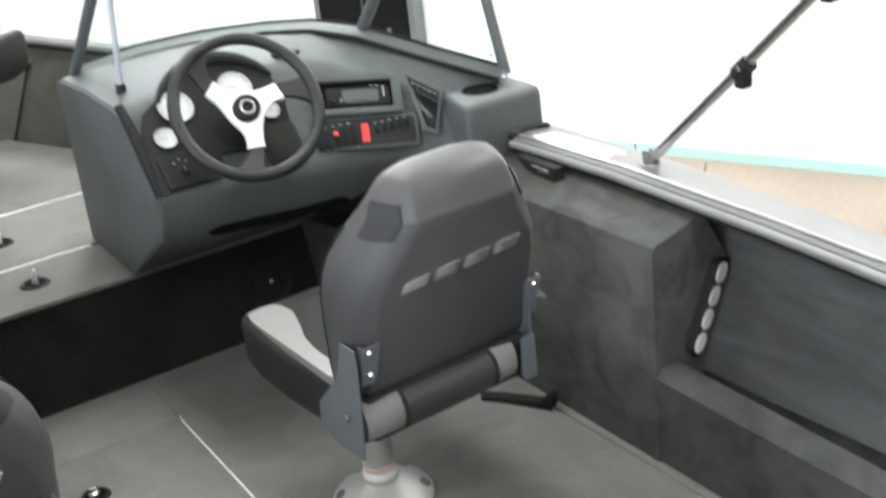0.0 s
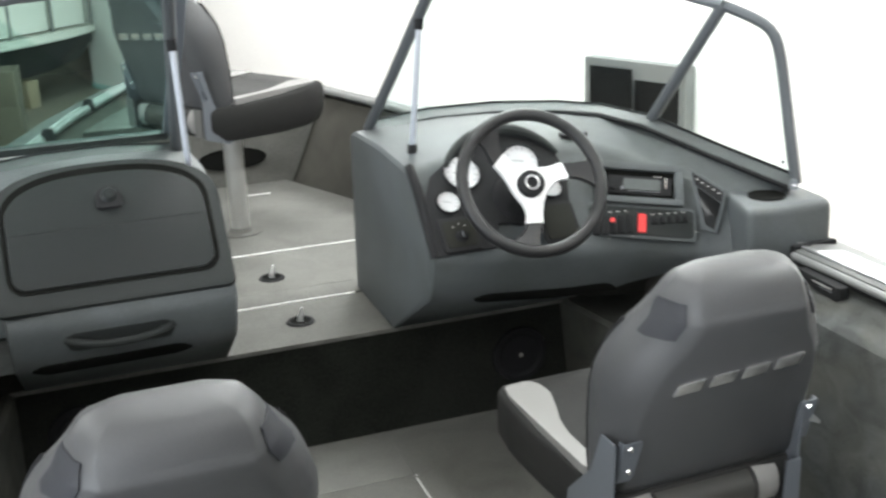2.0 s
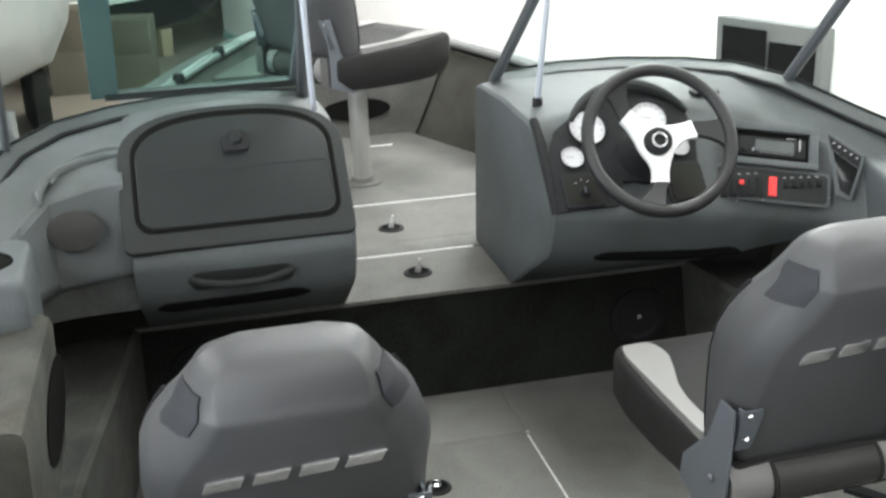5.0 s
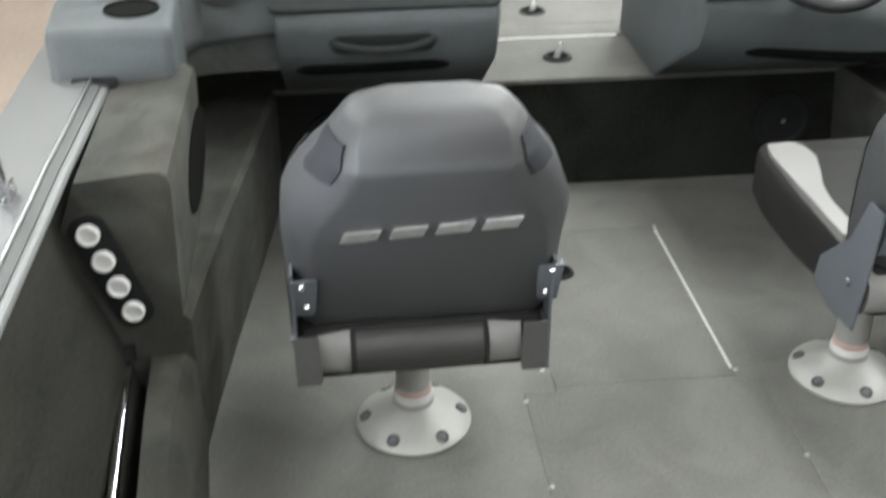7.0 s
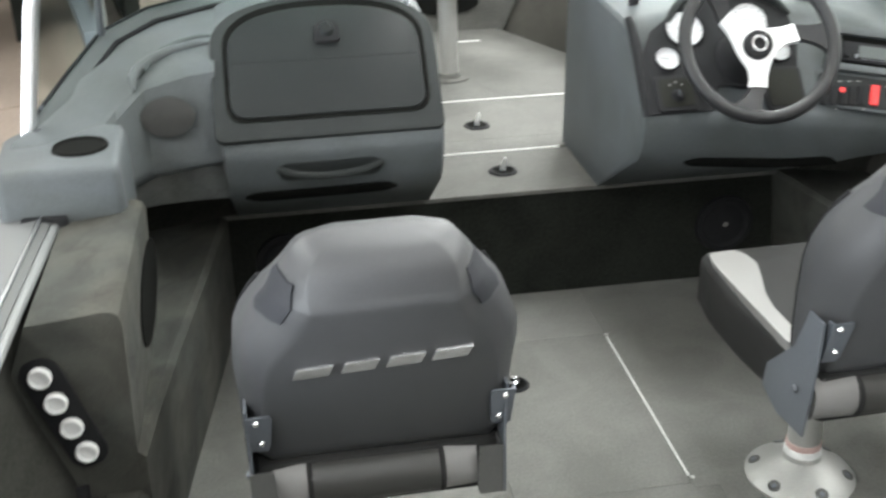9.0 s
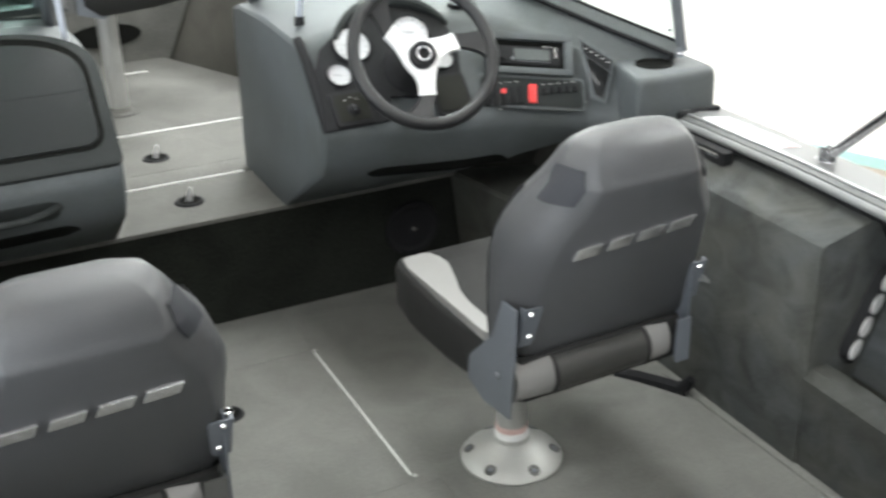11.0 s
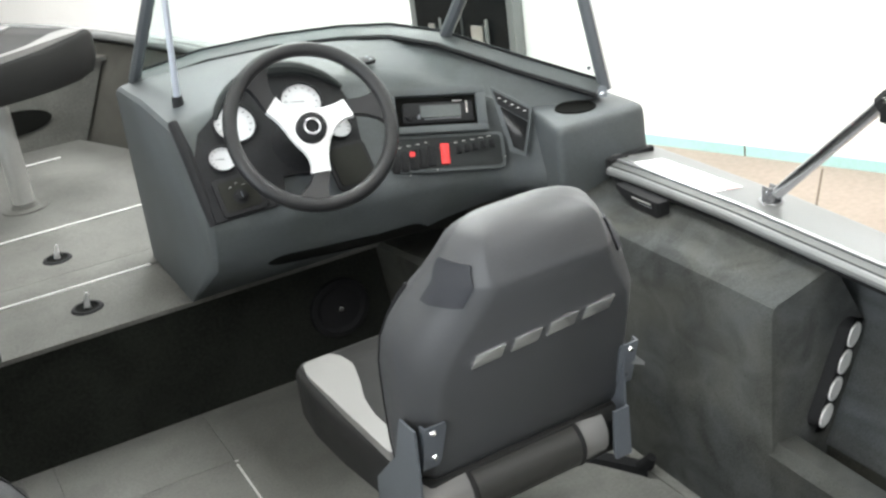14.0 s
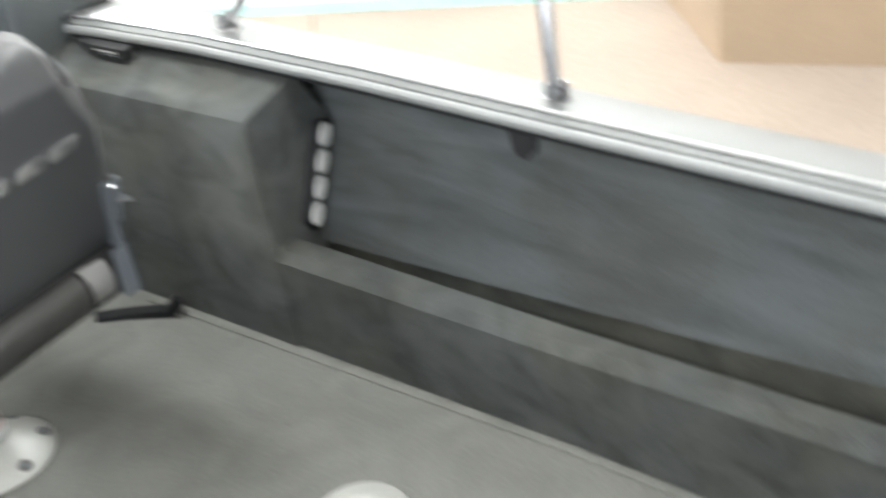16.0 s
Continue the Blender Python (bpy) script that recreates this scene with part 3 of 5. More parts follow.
def rod_tubes(s, first, last, label, n, r, deep):
    t = thing("rod_tube_panel", label, "rod holder", (0, 0, 0), 0, "rod tube panels")
    a, b = Vector(first), Vector(last)
    mid, d = (a + b) / 2, (b - a)
    n, e = Vector(n).normalized(), d.normalized()
    n = (n - e * n.dot(e)).normalized()
    m = facing(mid - n * (deep - 0.006), n, d)
    L = d.length
    part("plate", bm_plate(rounded(0.054 if s > 0 else 0.068, L + 0.062, 0.028), deep, m, 0.002), M_BLACK, t, "black plastic plate")
    for k in range(4):
        p = a + d * (k / 3)
        mm = facing(p + n * 0.004, n, d)
        h = 0.45 if s > 0 else 1.0
        part("tube", bm_lathe([(0.71 * r, -0.003), (0.725 * r, 0.010 * h), (0.83 * r, 0.0125 * h), (0.98 * r, 0.010 * h), (r, 0.0)], 24, mm), M_WHITEP, t, "white plastic tube end")
        # Port discs are greyer: the shade inside the hollow tubes is in the colour.
        part("tube_inside", bm_lathe([(0.0, 0.0052 if s > 0 else 0.0045), (0.74 * r, 0.0050)], 20, mm), M_WHITEP if s > 0 else M_TUBE, t)
    return t


rod_tubes(1, (1.137, 0.745, 0.409), (1.070, 0.745, 0.262), "black rod holder plate with four white tubes", (0.33, -0.94, -0.06), 0.0250, 0.03)
rod_tubes(-1, (-1.037, 0.949, 0.496), (-0.984, 0.949, 0.341), "black rod holder plate with four white tubes and chrome rod", (0, -1, 0), 0.0200, 0.006)
rod = thing("chrome_rod", "long polished chrome rod lying in the side trough", "rod", (0, 0, 0))
part("bar", bm_tube([(-1.012, 0.96, 0.235), (-1.008, 0.92, 0.228), (-0.973, 0.38, 0.225), (-0.93, -0.35, 0.215)], 0.0085, 12), M_CHROME, rod)
part("end_fitting", bm_tube([(-1.012, 0.956, 0.262), (-1.011, 0.945, 0.235)], 0.018, 12), M_BLACK, rod)

# bulkhead speakers
for x in (0.605, -0.62):
    t = thing("speaker", "round black flush speaker on the bulkhead", "speaker", (x, 1.998, 0.165), 0, "bulkhead speakers")
    m = facing((0, 0, 0), (0, -1, 0))
    part("rim", bm_lathe([(0.0, 0.004), (0.058, 0.006), (0.068, 0.012), (0.082, 0.010), (0.085, 0.0)], 36, m), M_RUBBER, t)
    part("grille", bm_lathe([(0.0, 0.010), (0.03, 0.0095), (0.056, 0.006)], 30, m), M_RUBBER, t)
    part("badge", bm_lathe([(0.0, 0.0135), (0.007, 0.013), (0.008, 0.009)], 12, m), M_CHROME, t)

# ---------------------------------------------------------------- helm console (starboard)
# sections across the boat: x, lip y, lip z, face-top y, face-top z, front y, front z


def console_body(sections, s):
    rings = []
    for x, yb, zb, yt, zt, yf, zf, low in sections:
        def mix(p, q):
            return [u + (v - u) * low for u, v in zip(q, p)]
        y0, z0 = mix((1.985, DECK + 0.001), (1.80, zb - 0.005))
        y7, z7 = mix((yf + 0.04, DECK + 0.001), (yf + 0.03, zb + 0.03))
        under = (mix((yb + 0.045, zb - 0.100), (yb + 0.08, zb - 0.010)), mix((yb + 0.020, zb - 0.052), (yb + 0.05, zb - 0.012)))
        rings.append([(s * x, y, z) for y, z in (
            (y0, z0), *under, (yb + 0.022 - 0.016 * low, zb - 0.012), (yb + 0.002, zb + 0.004), (yb, zb + 0.022), (yb + 0.012, zb + 0.045),
            (yt - 0.02, zt - 0.022), (yt, zt - 0.004), (yt + 0.03, zt + 0.004), ((yt + yf) / 2, (zt + zf) / 2 + 0.012), (yf - 0.03, zf), (yf + 0.005, zf - 0.012), (y7, z7))])
    return bm_loft(rings)


HELM = [
    (0.226, 1.645, 0.612, 1.790, 0.795, 2.315, 0.800, True),
    (0.234, 1.630, 0.605, 1.790, 0.805, 2.320, 0.808, True),
    (0.300, 1.622, 0.598, 1.800, 0.818, 2.310, 0.822, True),
    (0.480, 1.622, 0.578, 1.815, 0.830, 2.265, 0.838, True),
    (0.610, 1.628, 0.562, 1.820, 0.826, 2.215, 0.845, True),
    (0.720, 1.634, 0.554, 1.818, 0.814, 2.160, 0.846, True),
    (0.752, 1.634, 0.551, 1.815, 0.808, 2.137, 0.846, 0.95),
    (0.800, 1.632, 0.548, 1.808, 0.795, 2.105, 0.846, 0.85),
    (0.890, 1.610, 0.540, 1.760, 0.760, 2.030, 0.842, 0.62),
    (0.955, 1.560, 0.530, 1.690, 0.725, 1.890, 0.824, 0.35),
    (1.000, 1.480, 0.530, 1.600, 0.700, 1.800, 0.800, False),
    (1.100, 1.450, 0.550, 1.520, 0.695, 1.640, 0.745, False),
    (1.165, 1.460, 0.570, 1.505, 0.690, 1.560, 0.715, False),
]
helm = thing("helm_console", "moulded grey plastic helm console with gauges on the deck", "console")
part("body", console_body(HELM, 1), M_SHELL, helm, "moulded blue-grey plastic shell")


def under_lip(sections, s, x, f, off):
    """On the underside: f from -1 (band below the lip) through 0 to 1 at the deck."""
    yb, zb = sections[-1][1:3]
    for p, q in zip(sections, sections[1:]):
        if x <= q[0]:
            k = (x - p[0]) / (q[0] - p[0])
            yb, zb = p[1] + (q[1] - p[1]) * k, p[2] + (q[2] - p[2]) * k
            break
    y, z = yb + 0.045, zb - 0.100
    if f < 0:
        return s * x, y + 0.025 * f - 0.85 * off, z - 0.048 * f - 0.52 * off
    return s * x, y + (1.985 - y) * f - 0.6 * off, z + (DECK - z) * f - 0.8 * off


def bm_slot(sections, s, x0, x1, up, down, taper):
    rings = []
    for k in range(21):
        u = k / 20
        e = min(1, u / 0.10, (1 - u) / 0.10) ** 0.5
        top, low_f = -up * (0.15 + 0.85 * e) * (1 - taper * u), down * (0.08 + 0.92 * e) * (1 - taper * u)
        rings.append([under_lip(sections, s, x0 + (x1 - x0) * u, f, o) for f, o in ((top, 0.003), (0, 0.003), (low_f, 0.003), (low_f, -0.003), (0, -0.003), (top, -0.003))])
    return bm_loft(rings)


# Surface strip only: the slot's shade is in its black colour.
part("chin_slot", bm_slot(HELM, 1, 0.345, 0.745, 0.30, 0.13, -0.7), M_HOLE, helm, "flat dark strip for the shade in the storage slot")
part("rail_end_cap", merge(bm_box(1.074, 1.380, 0.568, 1.125, 1.402, 0.606, 0.006), bm_box(1.120, 1.392, 0.585, 1.205, 1.408, 0.604, 0.004)), M_BLACK, helm, "black rubber rail end cap")
# cup holder end pod


def bm_pod(s, outline, z0, z1, r=0.024):
    """A moulded block with softly rounded corners and top edge."""
    c = Vector((sum(p[0] for p in outline), sum(p[1] for p in outline))) / len(outline)
    rings = []
    for z, k in [(z0, 1.015), (z0 + (z1 - z0) * 0.4, 1.01), (z1 - 0.024, 1.0), (z1 - 0.012, 0.985), (z1 - 0.004, 0.955), (z1, 0.90)]:
        rings.append([(s * (c.x + (x - c.x) * k), c.y + (y - c.y) * k, z) for x, y in round_corners(outline, r)])
    return bm_loft(rings)


pod = part("end_pod", bm_pod(1, [(0.962, 1.412), (1.205, 1.412), (1.215, 1.62), (1.12, 1.73), (1.03, 1.68)], 0.530, 0.700), M_SHELL, helm, "moulded grey plastic end pod with cup holder", 50)
part("cup_holder", bm_lathe([(0.0, 0.001), (0.040, 0.001), (0.042, 0.003), (0.046, 0.004), (0.048, 0.0)], 32, Matrix.Translation((1.080, 1.514, 0.700))), M_HOLE, pod, "round cup holder, a flat black disc for its dark inside")

FN = Vector((0, -0.75, 0.66)).normalized()      # the dash face looks aft and up


def dash(x, z, off=0.0):
    """A pose on the sloping dash face: x across, y up the slope."""
    y = 1.617 + (z - 0.62) * 0.88
    return facing(Vector((x, y, z)) + FN * off, FN)


SN = Vector((-0.20, -0.78, 0.60)).normalized()   # the outer dash face turns inboard


def dside(x, z, off=0.0):
    y = 1.628 + (z - 0.62) * 0.76 - 0.25 * (x - 0.82)
    return facing(Vector((x, y, z)) + SN * off, SN, (0.12, 0, 1))


# black instrument surround with an arched top
arch = [(-0.221, -0.152), (-0.060, -0.150), (-0.045, -0.09), (0.06, -0.10), (0.155, -0.06), (0.172, 0.02), (0.16, 0.085), (0.12, 0.125), (0.07, 0.145), (0.02, 0.15), (-0.05, 0.138), (-0.12, 0.105), (-0.185, 0.06), (-0.214, 0.0)]
cluster = part("instrument_panel", bm_plate(arch, 0.006, dash(0.458, 0.742, 0.006), 0.003), M_BLACK, helm, "black instrument panel")
hood = []
for k in range(15):
    a = radians(28 + 124 * k / 14)
    hood.append((0.172 * math.cos(a), 0.162 * math.sin(a), 0.014))
hm = dash(0.470, 0.745, 0.0)
part("hood", bm_tube([hm @ Vector(p) for p in hood], [0.006 + 0.012 * math.sin(math.pi * k / 14) for k in range(15)], 10), M_SHELL2, helm, "dark grey instrument hood")
for gx, gz, r in ((0.356, 0.786, 0.047), (0.518, 0.795, 0.047), (0.301, 0.731, 0.030), (0.576, 0.733, 0.029)):
    g = part("gauge", bm_lathe([(r * 0.97, 0.0), (r * 1.06, 0.004), (r * 1.06, 0.010), (r * 0.97, 0.012), (r * 0.95, 0.006)], 36, dash(gx, gz, 0.008)), M_BLACK, helm, "round gauge with white face and black rim")
    part("face", bm_lathe([(0.0, 0.0), (r * 0.97, 0.0)], 32, dash(gx, gz, 0.0135)), M_DIAL, g)
    mm = dash(gx, gz, 0.0142)
    marks = [bm_box(r * 0.70, -0.0011, 0, r * 0.80, 0.0011, 0.0006) for k in range(11)]
    for k, b in enumerate(marks):
        b.transform(mm @ Matrix.Rotation(radians(-40 + 26 * k), 4, "Z"))
    part("scale_marks", merge(*marks), M_FRAME, g)
    nb = bm_plate([(-0.0010, -r * 0.15), (0.0010, -r * 0.15), (0.0004, r * 0.5), (-0.0004, r * 0.5)], 0.0006, mm @ Matrix.Rotation(radians(80), 4, "Z"))
    part("needle", nb, M_FRAME, g)
# ignition panel in its raised frame
ign = part("ignition_panel", bm_plate(rounded(0.098, 0.090, 0.010), 0.010, dash(0.306, 0.664, 0.010), 0.003), M_BLACK, helm, "black framed ignition panel")
part("inset", bm_plate(rounded(0.078, 0.070, 0.007), 0.002, dash(0.306, 0.664, 0.0195), 0.0008), M_OLIVE, ign)
part("key_switch", bm_lathe([(0.0, 0.014), (0.010, 0.013), (0.012, 0.004), (0.017, 0.002)], 18, dash(0.306, 0.658, 0.0215)), M_BLACK, ign)
part("key_slot", bm_box(-0.0012, -0.007, 0.0, 0.0012, 0.007, 0.0015), M_STEEL, ign).matrix_basis = dash(0.306, 0.658, 0.0352)
for k in range(3):
    part("marking", bm_plate(rounded(0.005, 0.002, 0.0008), 0.0006, dash(0.291 + 0.015 * k, 0.678 + (0.005 if k == 1 else 0), 0.0217)), M_PRINT, ign)
# tilt plate and column
colp = part("column_plate", bm_plate(rounded(0.098, 0.108, 0.014), 0.006, dash(0.566, 0.660, 0.011), 0.002), M_BLACK, helm, "dark framed column access plate")
part("inset", bm_plate(rounded(0.080, 0.090, 0.010), 0.003, dash(0.566, 0.660, 0.0165), 0.001), M_OLIVE, colp)
# radio
surround = part("radio_surround", merge(*[bm_box(x0, y0, 0.0, x1, y1, 0.016, 0.004) for x0, y0, x1, y1 in ((-0.115, 0.036, 0.115, 0.056), (-0.115, -0.056, 0.115, -0.038), (-0.115, -0.04, -0.096, 0.038), (0.092, -0.04, 0.115, 0.038))]), M_SHELL, helm, "raised grey radio surround")
surround.matrix_basis = dside(0.820, 0.716, 0.002)
radio = part("radio", bm_plate(rounded(0.195, 0.080, 0.004), 0.004, dside(0.820, 0.716, 0.003)), M_HOLE, helm, "black marine radio in its recess")
part("radio_front", bm_plate(rounded(0.165, 0.050, 0.006), 0.005, dside(0.820, 0.712, 0.0075), 0.002), M_BLACK, radio)
part("display", bm_plate(rounded(0.095, 0.030, 0.003), 0.0015, dside(0.826, 0.713, 0.0127)), M_GLOSS, radio, "glossy dark display")
# Bars for chrome trim and for bright glint lines, modelled as metal strips.
part("trim_glint_bar", bm_plate(rounded(0.085, 0.0016, 0.0006), 0.0015, dside(0.824, 0.698, 0.0127)), M_FRAME, radio)
part("trim_glint_bar", bm_plate(rounded(0.004, 0.030, 0.0015), 0.0015, dside(0.886, 0.712, 0.0127)), M_CHROME, radio)
part("trim_glint_bar", bm_plate(rounded(0.022, 0.002, 0.0008), 0.0015, dside(0.870, 0.727, 0.0127)), M_CHROME, radio)
part("trim_glint_bar", bm_plate(rounded(0.006, 0.010, 0.002), 0.0015, dside(0.774, 0.709, 0.0127)), M_FRAME, radio)
part("knob", bm_lathe([(0.0, 0.010), (0.007, 0.009), (0.008, 0.0)], 16, dside(0.752, 0.712, 0.0127)), M_BLACK, radio)
# rocker switches
frame_b = part("switch_frame", bm_plate(rounded(0.286, 0.090, 0.014), 0.005, dside(0.797, 0.634, 0.001), 0.003), M_SHELL, helm, "raised grey switch frame")
bank = part("switch_panel", bm_plate(rounded(0.268, 0.074, 0.010), 0.004, dside(0.798, 0.634, 0.0045), 0.0015), M_DOOR, frame_b, "dark switch panel")
SWITCHES = [(0.684, 0), (0.705, 0), (0.726, 1), (0.747, 0), (0.767, 0), (0.797, 2)] + [(0.830 + 0.0195 * k, 3) for k in range(5)]
for sx, sort in SWITCHES:
    w, h = ((0.0165, 0.048), (0.0165, 0.048), (0.020, 0.050), (0.0125, 0.018))[sort]
    part("rocker_switch", bm_plate(rounded(w, h, 0.002), 0.006, dside(sx, 0.630 if sort < 3 else 0.633, 0.008), 0.0022), M_RED if sort == 2 else M_RUBBER, frame_b, "red rocker switch" if sort == 2 else "")
    if sort == 1:
        part("red_lens", bm_plate(rounded(0.012, 0.012, 0.002), 0.001, dside(sx, 0.640, 0.0145)), M_RED, frame_b, "red lens")
    if sort != 2:
        part("marking", bm_plate(rounded(0.009, 0.0022, 0.0008), 0.0005, dside(sx, 0.659 if sort < 3 else 0.648, 0.0086)), M_PRINT, frame_b)
for sx in (0.705, 0.767, 0.925):
    part("marking", bm_plate(rounded(0.004, 0.003, 0.001), 0.0005, dside(sx, 0.603, 0.0086)), M_PRINT, frame_b)
# tapered side panel between radio and pod
tp = facing((0.948, 1.606, 0.684), (-0.62, -0.72, 0.42))
taper = part("side_switch_panel", bm_plate([(-0.036, 0.080), (0.064, 0.026), (0.048, -0.086), (0.010, -0.074)], 0.011, tp, 0.003), M_SHELL, helm, "raised grey accessory panel frame")
part("upper_strip", bm_plate([(-0.027, 0.068), (0.056, 0.022), (0.054, -0.006), (-0.016, 0.036)], 0.004, tp @ Matrix.Translation((0, 0, 0.0095)), 0.001), M_BLACK, taper, "black marked strip")
part("lower_wedge", bm_plate([(-0.012, 0.032), (0.053, -0.008), (0.042, -0.076), (0.018, -0.064)], 0.003, tp @ Matrix.Translation((0, 0, 0.0095)), 0.001), M_DARK, taper, "glossy black wedge")
for k in range(5):
    part("marking", bm_plate(rounded(0.007, 0.003, 0.001), 0.0006, tp @ Matrix.Translation((-0.012 + 0.0145 * k, 0.050 - 0.008 * k, 0.0136))), M_PRINT, taper)
# small compass vent on the dash top
VX, VY = 0.716, 1.868
vent = part("dash_plate", bm_plate(rounded(0.076, 0.044, 0.016), 0.008, Matrix.Translation((VX, VY, 0.827)) @ Matrix.Rotation(radians(4), 4, "X"), 0.003), M_BLACK, helm, "small black plate with four screws")
for dx in (-0.02, 0.02):
    for dy in (-0.011, 0.011):
        part("screw", bm_lathe([(0, 0.003), (0.003, 0.0025), (0.005, 0)], 10, Matrix.Translation((VX + dx * 1.25, VY + dy, 0.8348 + dy * 0.07))), M_STEEL, vent)
part("dash_trim", bm_tube([(0.235, 1.80, 0.816), (0.236, 1.74, 0.765), (0.236, 1.66, 0.672), (0.238, 1.635, 0.625)], [0.011, 0.013, 0.013, 0.011], 10), M_BLACK, helm, "dark edge trim")

# steering wheel
WN = Vector((-0.05, -0.84, 0.54)).normalized()
wheel = thing("steering_wheel", "black three-spoke steering wheel with silver spokes", "steering wheel", (0, 0, 0))
wm = facing((0.475, 1.592, 0.795), WN)
part("rim", bm_torus(0.172, 0.0155, 60, 14, wm), M_WHEEL, wheel, "black grip rim")


def swept(rows, z0, z1):
    """An arm from the hub outwards: rows of radius, half width, turn in degrees, lift."""
    rings = []
    for r, w, turn, lift in rows:
        c = Vector((math.cos(radians(turn)), math.sin(radians(turn)), 0))
        n = Vector((-c.y, c.x, 0))
        rings.append([c * r - n * w + Vector((0, 0, z0 + lift)), c * r - n * (w - 0.003) + Vector((0, 0, z1 + lift)), c * r + n * (w - 0.003) + Vector((0, 0, z1 + lift)), c * r + n * w + Vector((0, 0, z0 + lift))])
    return bm_loft(rings)


for a in (-89, 21, 139):
    r = wm @ Matrix.Rotation(radians(a), 4, "Z")
    part("spoke", swept(((0.012, 0.046, 0, 0.0), (0.030, 0.038, 0, 0.0), (0.046, 0.029, -1, 0.001), (0.062, 0.0235, -2, 0.003), (0.078, 0.0215, -4, 0.005), (0.097, 0.023, -6, 0.008)), -0.030, -0.022), M_SPOKE, wheel, "silver spoke").matrix_basis = r
    part("spoke_end", swept(((0.086, 0.020, -3, 0.0), (0.105, 0.021, -7, 0.003), (0.125, 0.023, -12, 0.008), (0.145, 0.030, -16, 0.014), (0.160, 0.044, -19, 0.019), (0.168, 0.060, -20, 0.021)), -0.029, -0.017), M_WHEEL, wheel, "black moulded spoke end").matrix_basis = r
part("hub", bm_lathe([(0.0, -0.004), (0.012, -0.004), (0.014, -0.002), (0.014, 0.0), (0.026, 0.0), (0.032, -0.004), (0.034, -0.03), (0.03, -0.06)], 32, wm), M_BLACK, wheel, "black hub cap")
part("emblem_ring", bm_torus(0.0165, 0.0022, 28, 8, wm @ Matrix.Translation((0, 0, 0.0))), M_ALU, wheel)
part("boss", bm_lathe([(0.0, -0.018), (0.044, -0.020), (0.048, -0.026), (0.036, -0.034)], 36, wm), M_SPOKE, wheel, "silver centre plate")
part("column", bm_lathe([(0.03, -0.03), (0.036, -0.05), (0.055, -0.085), (0.07, -0.14)], 28, wm), M_BLACK, wheel, "black steering column boot")

# ---------------------------------------------------------------- passenger console (port)
GLOVE = [
    (0.232, 1.690, 0.590, 1.880, 0.800, 2.315, 0.800, True),
    (0.240, 1.672, 0.582, 1.880, 0.815, 2.320, 0.808, True),
    (0.300, 1.665, 0.578, 1.905, 0.850, 2.310, 0.822, True),
    (0.480, 1.665, 0.575, 1.915, 0.866, 2.265, 0.838, True),
    (0.660, 1.668, 0.573, 1.905, 0.850, 2.200, 0.845, True),
    (0.735, 1.680, 0.573, 1.885, 0.815, 2.150, 0.846, True),
    (0.742, 1.735, 0.555, 1.795, 0.785, 2.125, 0.840, False),
    (0.800, 1.735, 0.550, 1.790, 0.780, 2.095, 0.838, False),
    (0.900, 1.715, 0.545, 1.770, 0.760, 2.030, 0.830, False),
    (0.960, 1.640, 0.545, 1.700, 0.715, 1.960, 0.812, False),
    (1.000, 1.540, 0.545, 1.590, 0.690, 1.910, 0.795, False),
    (1.080, 1.440, 0.560, 1.500, 0.690, 1.740, 0.735, False),
    (1.150, 1.430, 0.570, 1.490, 0.690, 1.580, 0.705, False),
]
pas = thing("passenger_console", "moulded grey plastic passenger console with glove box", "console")
part("body", console_body(GLOVE, -1), M_SHELL, pas, "moulded blue-grey plastic shell")
GN = Vector((0, -0.75, 0.66)).normalized()


def gface(x, z, off=0.0):
    y = 1.683 + (z - 0.62) * 0.88
    return facing(Vector((x, y, z)) + GN * off, GN)


def arched(w, h, drop, r=0.035):
    """A door outline with an arched top and rounded lower corners."""
    out = []
    for k in range(6):
        b = radians(180 + 90 * k / 5)
        out.append((-w / 2 + r + r * math.cos(b), -h / 2 + r + r * math.sin(b)))
    for k in range(6):
        b = radians(270 + 90 * k / 5)
        out.append((w / 2 - r + r * math.cos(b), -h / 2 + r + r * math.sin(b)))
    n = 28
    for k in range(n + 1):
        u = math.cos(math.pi * k / n)
        out.append((u * w / 2, h / 2 - drop * (1 - (1 - abs(u) ** 2.5) ** 0.4)))
    return out


frame_p = part("glovebox_frame", bm_plate(arched(0.520, 0.354, 0.13, 0.02), 0.014, gface(-0.491, 0.750, 0.005), 0.006), M_SHELL2, pas, "raised dark grey glove box frame")
part("gasket", bm_plate(arched(0.464, 0.296, 0.118, 0.040), 0.005, gface(-0.490, 0.7605, 0.0165)), M_HOLE, frame_p, "black rubber gasket")
gdoor = part("glovebox_door", bm_plate(arched(0.442, 0.270, 0.106, 0.034), 0.008, gface(-0.490, 0.757, 0.0185), 0.004), M_DOOR, pas, "dark grey glove box door")
# Thin ridge added for the edge of the soft reflection across the door.
part("door_highlight_ridge", bm_plate(rounded(0.425, 0.004, 0.0015), 0.002, gface(-0.490, 0.757, 0.0250)), M_DOOR, gdoor)
latch = part("latch", bm_plate(arched(0.058, 0.056, 0.027, 0.010), 0.010, gface(-0.481, 0.806, 0.0265), 0.004), M_BLACK, gdoor, "black D-shaped latch")
part("latch_grip", bm_lathe([(0.0, 0.010), (0.012, 0.009), (0.017, 0.003), (0.019, 0.0)], 20, gface(-0.481, 0.808, 0.0365)), M_DOOR, latch)
# chin with grab handle and slot
LN = Vector((0, -0.95, -0.31)).normalized()


def lip(x, off=0.0):
    """On the upright band just below the lip."""
    return facing(Vector((x, 1.678, 0.545)) + LN * off, LN)


